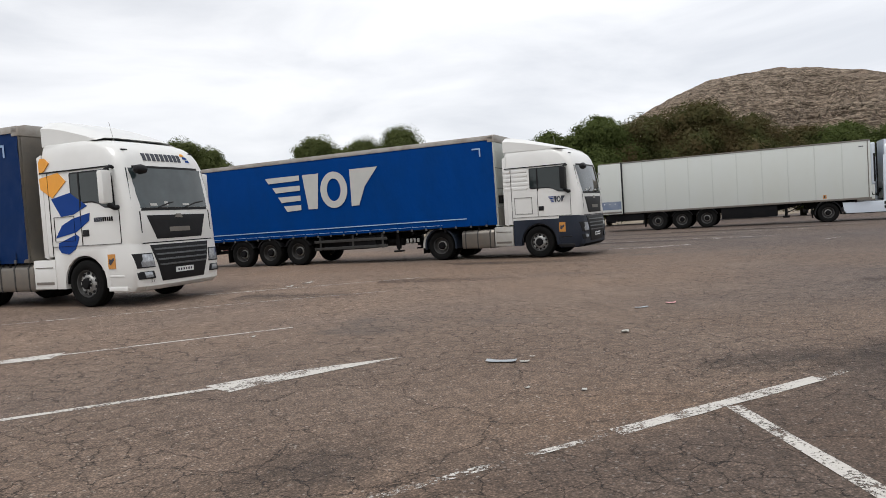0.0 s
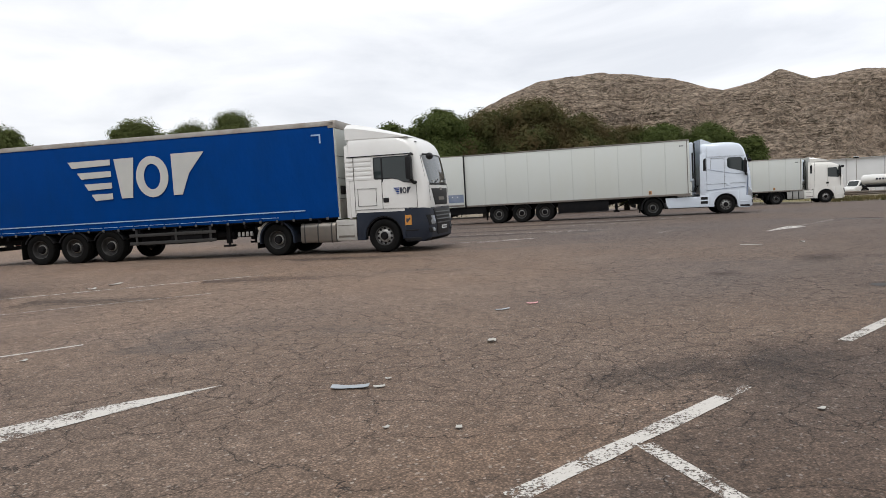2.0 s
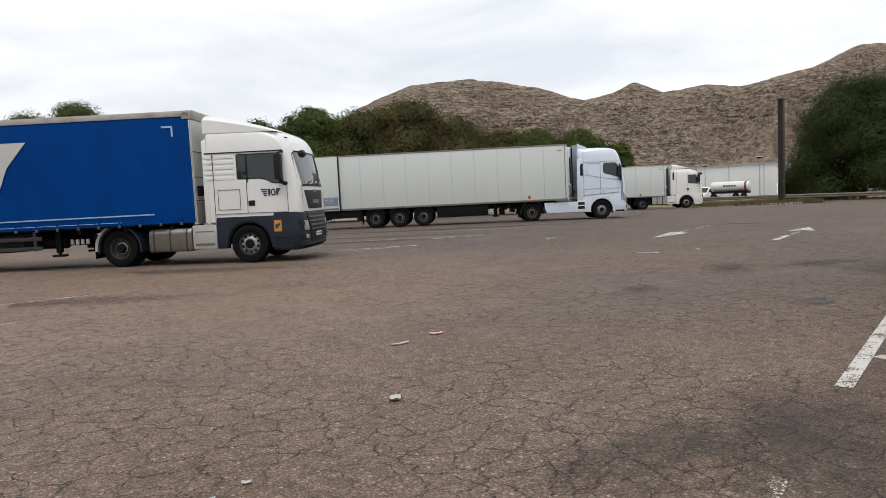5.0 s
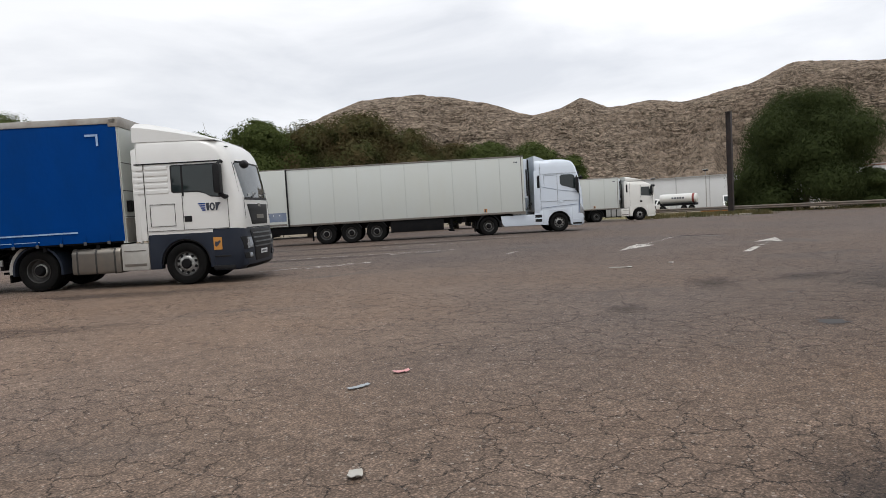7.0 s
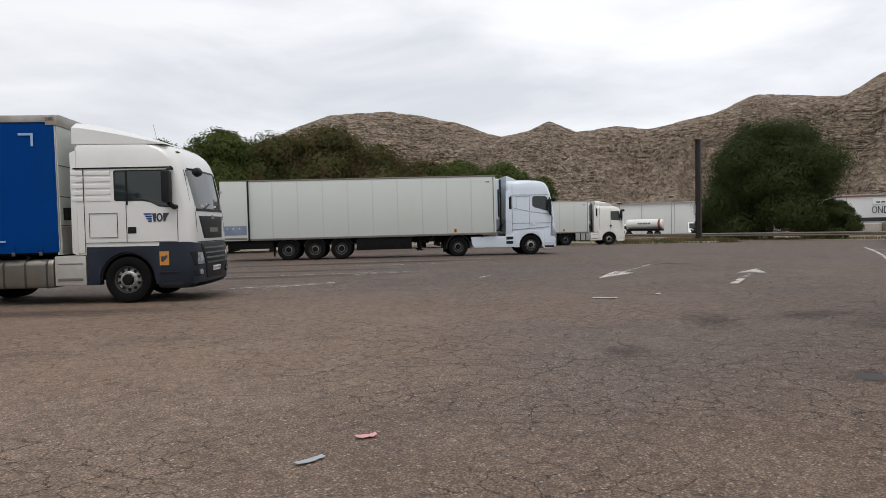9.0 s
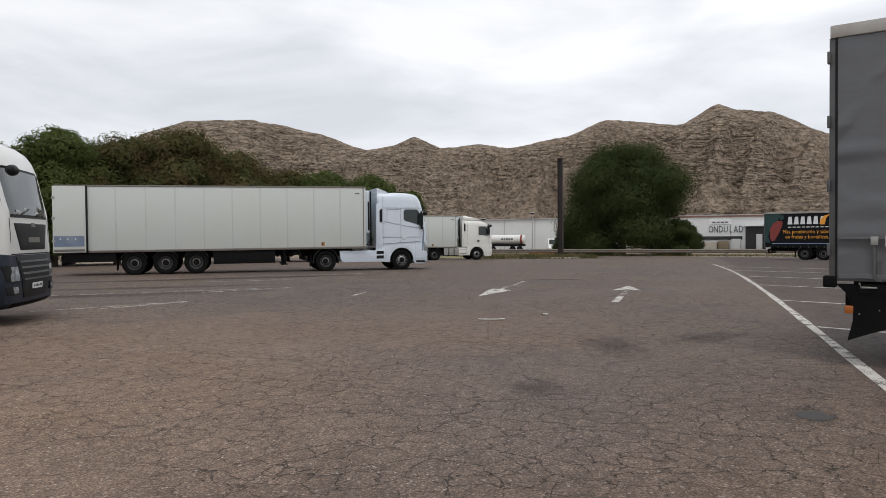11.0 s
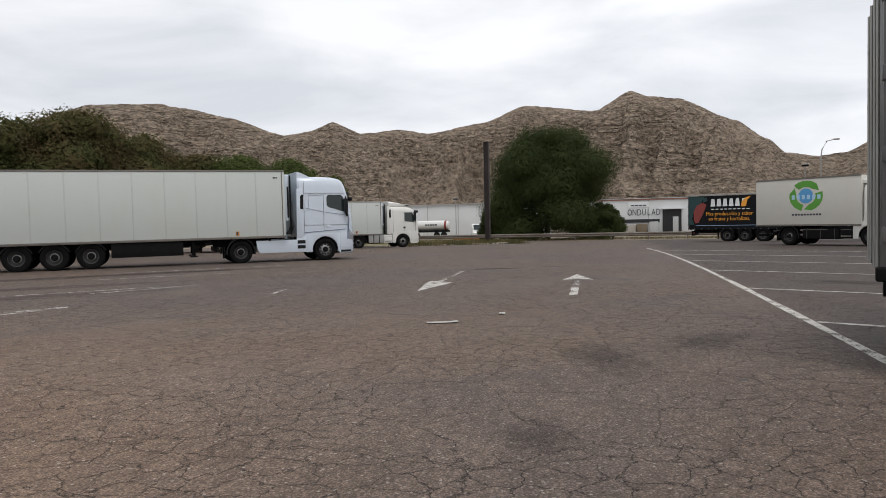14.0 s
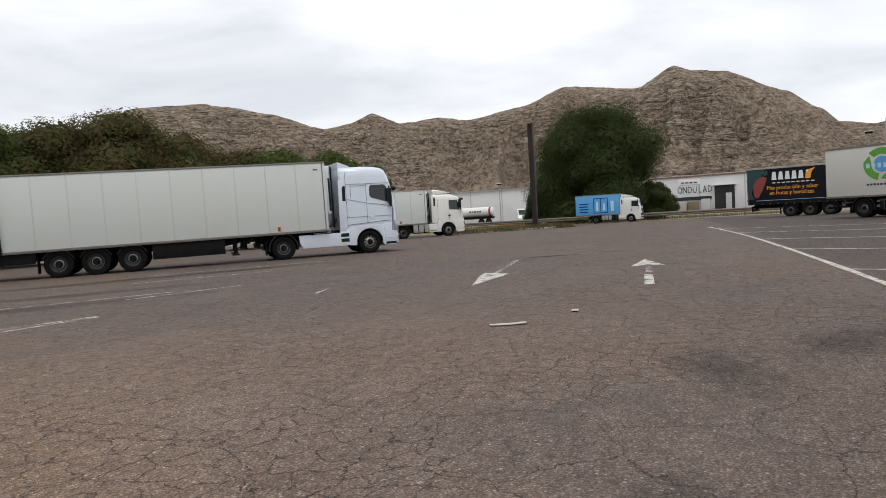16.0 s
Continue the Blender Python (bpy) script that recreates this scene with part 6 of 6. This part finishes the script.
for k in range(2):
    part("cable_hook", Shape().tube([(0.30 + 0.9 * k, -1.25, 0.98), (0.32 + 0.9 * k, -1.27, 0.93), (0.48 + 0.9 * k, -1.27, 0.93)], 0.012, 6).bm(), GALV, gt)
part("lower_rail", Shape().box(0.28, 13.5, -1.235, -1.18, 0.78, 0.97).bm(0.01), CHASSIS, gt)

# ---- black printed trailer and box lorry ----
af = curtain_trailer(pose(69.1, 6.65, gz(69, 5), 0, 0, -104), "black curtain trailer printed with fruit and white lettering bars", BLACK_WRAP, DARK_GREY_POST, (13.6 - 8.0, 13.6 - 9.31, 2.98), 13.6, 0.0, 9, 3.84)
for name, pts, m in (("print_teal", [(0.1, 1.4), (0.1, 3.66), (1.3, 3.66), (1.0, 3.1), (0.5, 2.6), (0.3, 1.9), (0.5, 1.4)], TEAL), ("print_fruit", [(0.45, 1.85), (0.55, 1.5), (0.8, 1.55), (1.1, 2.1), (1.35, 2.7), (1.42, 3.05), (1.1, 3.15), (0.7, 2.95), (0.45, 2.5)], RED),
                     ("print_leaf", [(1.2, 3.15), (1.5, 3.3), (1.45, 3.6), (1.2, 3.5)], TEAL), ("print_spark", [(4.05, 2.8), (4.4, 2.8), (4.5, 3.3), (4.75, 3.58), (4.4, 3.5), (4.1, 3.2)], ORANGE)):
    part(name, Shape().prism(pts, -1.29 - 0.003 * len(name) / 10, -1.28).bm(), m, af, "coloured print on the tarpaulin")
for k in range(6):
    x = 1.75 + 0.46 * k
    part("lettering_bar", Shape().prism([(x, 2.84), (x + 0.36, 2.84), (x + 0.30, 3.44), (x + 0.08, 3.44)], -1.291, -1.28).bm(), DECAL_WHITE, af, "plain white bar of lettering")
for k in range(9):
    part("lettering_bar", Shape().box(1.8 + 0.33 * k, 2.02 + 0.33 * k, -1.291, -1.28, 2.58, 2.65).bm(), DECAL_WHITE, af)


def words(name, text, height, m, material, parent, label=""):
    """A line of raised lettering as a mesh; it runs along +x in the x-z plane."""
    cu = bpy.data.curves.new(name, "FONT")
    cu.body, cu.size, cu.extrude, cu.align_x = text, height, 0.004, "CENTER"
    cu.resolution_u = 2
    tmp = bpy.data.objects.new(name, cu)
    me = bpy.data.meshes.new_from_object(tmp)
    bpy.data.objects.remove(tmp)
    me.materials.append(material)
    return part(name, me, None, parent, label, m)


for k, letter in enumerate("ONDULAD"):
    words("wall_letter", letter, 1.7, pose(137.86, 16.75 - 0.82 * k, 2.02, 90, 0, -90) @ Matrix.Diagonal((0.62, 1, 1, 1)), DECAL_DARK, w2, "dark letter on the warehouse wall")
for k, letter in enumerate("TP"):
    words("bumper_letter", letter, 0.12, pose(1.482, -0.90 + 0.085 * k, 0.47, 90, 0, 90), DECAL_DARK, ma, "dark letter on the bumper")
for text, z in (("Mas producci\u00f3n y sabor", 2.12), ("en frutas y hortalizas.", 1.72)):
    words("slogan", text, 0.42, pose(3.15, -1.29, z, 90, 0, 0) @ Matrix.Diagonal((0.86, 1, 1, 1)), ORANGE, af, "orange slogan lettering")


def box_lorry(name, m, label, kind, paint, wb, rear, top, boxm, scale=1.0, short=False):
    ob = tractor(name, m, label, kind, paint, paint, wb, short)
    x1 = -0.42 if short else -1.35
    tagged(ob, category="lorry", group="box lorries")
    bx = part("box_body", Shape().box(-wb - rear, x1, -1.27, 1.27, 1.12, top).bm(0.02), boxm, ob)
    for s in (-1, 1):
        for z in (1.08, top - 0.05):
            part("box_rail", Shape().box(-wb - rear, x1, s * 1.275 - 0.015, s * 1.275 + 0.015, z, z + 0.09).bm(), ALLOY, bx)
        sg = Shape()
        for z in (0.55, 0.8):
            sg.box(-wb + 0.7, -2.2, s * 1.2 - 0.015, s * 1.2 + 0.015, z, z + 0.1)
        part("side_guard", sg.bm(), ALLOY, ob)
    part("rear_bar", Shape().box(-wb - rear, -wb - rear + 0.1, -1.1, 1.1, 0.5, 0.62).bm(0.01), CHASSIS, ob)
    ob.scale = (scale, scale, scale)
    return ob, bx


HG = radians(-128)
GX, GY = 52.3 - 1.29 * math.sin(HG), 3.2 + 1.29 * math.cos(HG)
gl, glb = box_lorry("box_lorry", pose(GX + 6.32 * math.cos(HG), GY + 6.32 * math.sin(HG), gz(50, 0), 0, 0, -128), "cream box lorry with a green recycling emblem", "daf", CREAM, 4.4, 1.95, 3.72, CREAM_BOX, 1.0, True)
for k in range(3):
    a0 = 90 + 120 * k
    out = [(-3.36 + 0.95 * math.cos(radians(a0 - q)), 2.74 + 0.85 * math.sin(radians(a0 - q))) for q in range(-45, 41, 17)]
    inn = [(-3.36 + 0.55 * math.cos(radians(a0 - q)), 2.74 + 0.50 * math.sin(radians(a0 - q))) for q in range(40, -46, -17)]
    tip = [(-3.36 + 0.80 * math.cos(radians(a0 - 68)), 2.74 + 0.75 * math.sin(radians(a0 - 68)))]
    part("emblem_arrow", Shape().prism(out + tip + inn, -1.279, -1.268).bm(), GREEN, glb, "green curved arrow of the emblem")
part("emblem_globe", Shape().prism([(-3.36 + 0.42 * math.cos(k * 0.4189), 2.74 + 0.42 * math.sin(k * 0.4189)) for k in range(15)], -1.282, -1.268).bm(), SKY_BLUE, glb, "blue round emblem centre")
for k in range(6):
    part("lettering_bar", Shape().box(-4.16 + 0.29 * k, -3.99 + 0.29 * k, -1.286, -1.268, 2.56, 2.80).bm(), PALE_BLUE, glb)
for k in range(10):
    part("lettering_bar", Shape().box(-4.16 + 0.17 * k, -4.04 + 0.17 * k, -1.279, -1.268, 1.66, 1.76).bm(), DECAL_DARK, glb, "plain dark bar of small lettering")

# ---- blue box lorry that drives past ----
bl, blb = box_lorry("delivery_lorry", pose(84, 18, 0, 0, 0, -91), "small white lorry with a sky-blue printed box", "daf", WHITE, 4.5, 2.6, 3.75, SKY_BLUE, 0.80)
for x0, x1, z0, z1, m in ((-4.75, -2.85, 1.35, 3.35, DECAL_BLUE), (-4.65, -3.85, 1.45, 3.25, SKY_BLUE), (-3.75, -2.95, 1.45, 3.25, SKY_BLUE), (-4.4, -4.1, 1.7, 2.9, PALE_BLUE), (-3.5, -3.2, 1.7, 2.6, PALE_BLUE), (-2.5, -2.1, 1.6, 2.9, PALE_BLUE)):
    part("box_print", Shape().box(x0, x1, -1.276 - 0.004 * (m is PALE_BLUE) - 0.002 * (m is SKY_BLUE), -1.265, z0, z1).bm(), m, blb, "printed panel on the blue box")
for k in range(4):
    part("lettering_bar", Shape().box(-6.6, -5.5 + 0.1 * (k % 2), -1.276, -1.265, 1.5 + 0.35 * k, 1.65 + 0.35 * k).bm(), DECAL_BLUE, blb, "plain blue bar of lettering")


# ---- litter ----
def litter(name, x, y, l, w, rz, material, label, seed, curl=0.02):
    g = []
    for j in range(5):
        row = []
        for i in range(9):
            u, q = i / 8 - 0.5, j / 4 - 0.5
            k = 1 - 0.5 * abs(u) ** 1.5 * (1 + 0.4 * noise.noise((u * 4, seed, 1)))
            row.append((u * l, q * w * k, 0.012 + curl * abs(noise.noise((u * 5, q * 5, seed))) + curl * 0.8 * (u * u * 4)))
        g.append(row)
    ob = tagged(new(name, mesh_from(name, Shape().sheet(g, (0, 0, 0.004)).bm(), material)), label, "litter", "litter")
    ob.matrix_basis = pose(x, y, gz(x, y) - 0.004, 0, 0, rz)
    return ob


PINK = mat("pink_white_wrapper", (0.62, 0.30, 0.30), 0.6, var=0.4, scale=25)
for name, x, y, l, w, rz, m, lab, c in (
        ("plastic_scrap", 4.22, 6.40, 0.35, 0.12, -38, SILVER_SCRAP, "flattened grey plastic bottle on the asphalt", 0.03), ("paper_scrap", 4.40, 6.23, 0.11, 0.06, -30, PAPER, "torn white paper scrap", 0.03),
        ("paper_scrap", 4.59, 6.40, 0.06, 0.04, -40, PAPER, "torn white paper scrap", 0.02), ("paper_scrap", 6.16, 6.90, 0.12, 0.10, 40, PAPER, "crumpled paper tissue on the asphalt", 0.05),
        ("plastic_scrap", 7.57, 8.36, 0.24, 0.07, -10, SILVER_SCRAP, "grey plastic scrap on the asphalt", 0.03), ("wrapper", 8.16, 8.41, 0.17, 0.08, -30, PINK, "red and white crumpled wrapper", 0.04),
        ("cardboard_strip", 17.63, 10.72, 0.55, 0.16, -65, PAPER, "pale cardboard strip on the asphalt", 0.03), ("paper_scrap", 18.8, 10.06, 0.22, 0.12, 10, PAPER, "torn white paper scrap", 0.03),
        ("paper_scrap", 4.0, 17.05, 0.2, 0.15, 10, PAPER, "torn white paper scrap", 0.06), ("paper_scrap", 4.57, 17.65, 0.35, 0.15, 30, PAPER, "torn white paper scrap", 0.05),
        ("paper_scrap", 2.2, 10.0, 0.08, 0.06, 30, PAPER, "torn white paper scrap", 0.03), ("paper_scrap", 3.9, 5.3, 0.05, 0.04, 0, PAPER, "torn white paper scrap", 0.02),
        ("paper_scrap", 6.2, 3.55, 0.07, 0.04, 0, PAPER, "torn white paper scrap", 0.02), ("paper_scrap", 4.25, 4.95, 0.06, 0.05, 50, PAPER, "torn white paper scrap", 0.02)):
    litter(name, x, y, l * 0.9, w * 0.9, rz, m, lab, x * 3.1, c * 0.35)


# ---- dark stains soaked into the asphalt, and shade painted under the lorries ----
def stain_shade_mat():
    m = bpy.data.materials.new("soaked_stain_and_shade")
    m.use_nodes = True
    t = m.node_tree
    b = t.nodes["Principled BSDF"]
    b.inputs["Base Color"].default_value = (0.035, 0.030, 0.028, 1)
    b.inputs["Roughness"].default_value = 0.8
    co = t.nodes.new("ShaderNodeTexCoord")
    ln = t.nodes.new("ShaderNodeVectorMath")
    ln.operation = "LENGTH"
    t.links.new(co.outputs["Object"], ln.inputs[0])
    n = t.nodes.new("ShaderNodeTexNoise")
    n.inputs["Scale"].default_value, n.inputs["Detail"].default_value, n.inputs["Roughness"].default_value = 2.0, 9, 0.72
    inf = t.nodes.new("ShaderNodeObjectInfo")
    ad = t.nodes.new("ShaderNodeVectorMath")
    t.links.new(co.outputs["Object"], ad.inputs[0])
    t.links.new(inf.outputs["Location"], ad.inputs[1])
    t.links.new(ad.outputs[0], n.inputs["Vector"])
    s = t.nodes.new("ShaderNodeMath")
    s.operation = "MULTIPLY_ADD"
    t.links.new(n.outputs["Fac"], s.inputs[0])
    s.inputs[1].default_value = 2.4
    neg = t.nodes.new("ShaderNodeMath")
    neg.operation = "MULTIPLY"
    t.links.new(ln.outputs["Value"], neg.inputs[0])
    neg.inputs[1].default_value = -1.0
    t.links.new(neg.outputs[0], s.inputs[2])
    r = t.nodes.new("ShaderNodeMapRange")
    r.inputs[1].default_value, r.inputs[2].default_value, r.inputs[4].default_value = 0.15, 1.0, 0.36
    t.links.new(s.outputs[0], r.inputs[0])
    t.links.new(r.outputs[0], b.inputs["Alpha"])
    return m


STAIN_SHADE = stain_shade_mat()


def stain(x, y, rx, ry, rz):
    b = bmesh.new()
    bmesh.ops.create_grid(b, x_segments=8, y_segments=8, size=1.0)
    ob = tagged(new("oil_stain", mesh_from("oil_stain", b, STAIN_SHADE, 0)), "dark patch on the asphalt: soaked stains, and painted shade under the lorries", "stain", kind="structure")
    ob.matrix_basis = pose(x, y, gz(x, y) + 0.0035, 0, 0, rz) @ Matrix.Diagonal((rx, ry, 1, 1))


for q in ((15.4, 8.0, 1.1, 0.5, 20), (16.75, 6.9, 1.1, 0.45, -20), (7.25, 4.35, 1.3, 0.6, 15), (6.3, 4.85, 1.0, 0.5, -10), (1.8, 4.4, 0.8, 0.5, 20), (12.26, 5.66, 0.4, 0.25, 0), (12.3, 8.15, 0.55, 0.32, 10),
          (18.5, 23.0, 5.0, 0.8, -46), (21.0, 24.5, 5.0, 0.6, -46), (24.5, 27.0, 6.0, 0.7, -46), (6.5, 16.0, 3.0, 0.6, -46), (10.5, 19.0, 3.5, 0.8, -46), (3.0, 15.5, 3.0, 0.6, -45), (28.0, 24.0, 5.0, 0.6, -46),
          # first four here: shade under the parked lorries, painted on as dark patches
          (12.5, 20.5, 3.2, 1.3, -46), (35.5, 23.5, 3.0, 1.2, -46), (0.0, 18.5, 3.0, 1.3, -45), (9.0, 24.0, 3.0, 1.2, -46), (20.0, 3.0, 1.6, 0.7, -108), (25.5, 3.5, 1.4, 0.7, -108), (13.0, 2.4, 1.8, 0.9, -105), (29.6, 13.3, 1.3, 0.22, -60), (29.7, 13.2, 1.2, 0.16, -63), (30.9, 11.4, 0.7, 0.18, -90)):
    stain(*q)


def motions():
    rows = []
    for t in (0.0, 4.0, 8.0, 12.0, 13.0, 14.0, 14.5, 15.0, 15.5, 16.0):
        y = 17.9 + 10.9 * (16.0 - t)
        rows.append((t, pose(84.0, y, gz(84, min(y, 60)), 0, 0, -90)))
    walk(bl, rows)


motions()
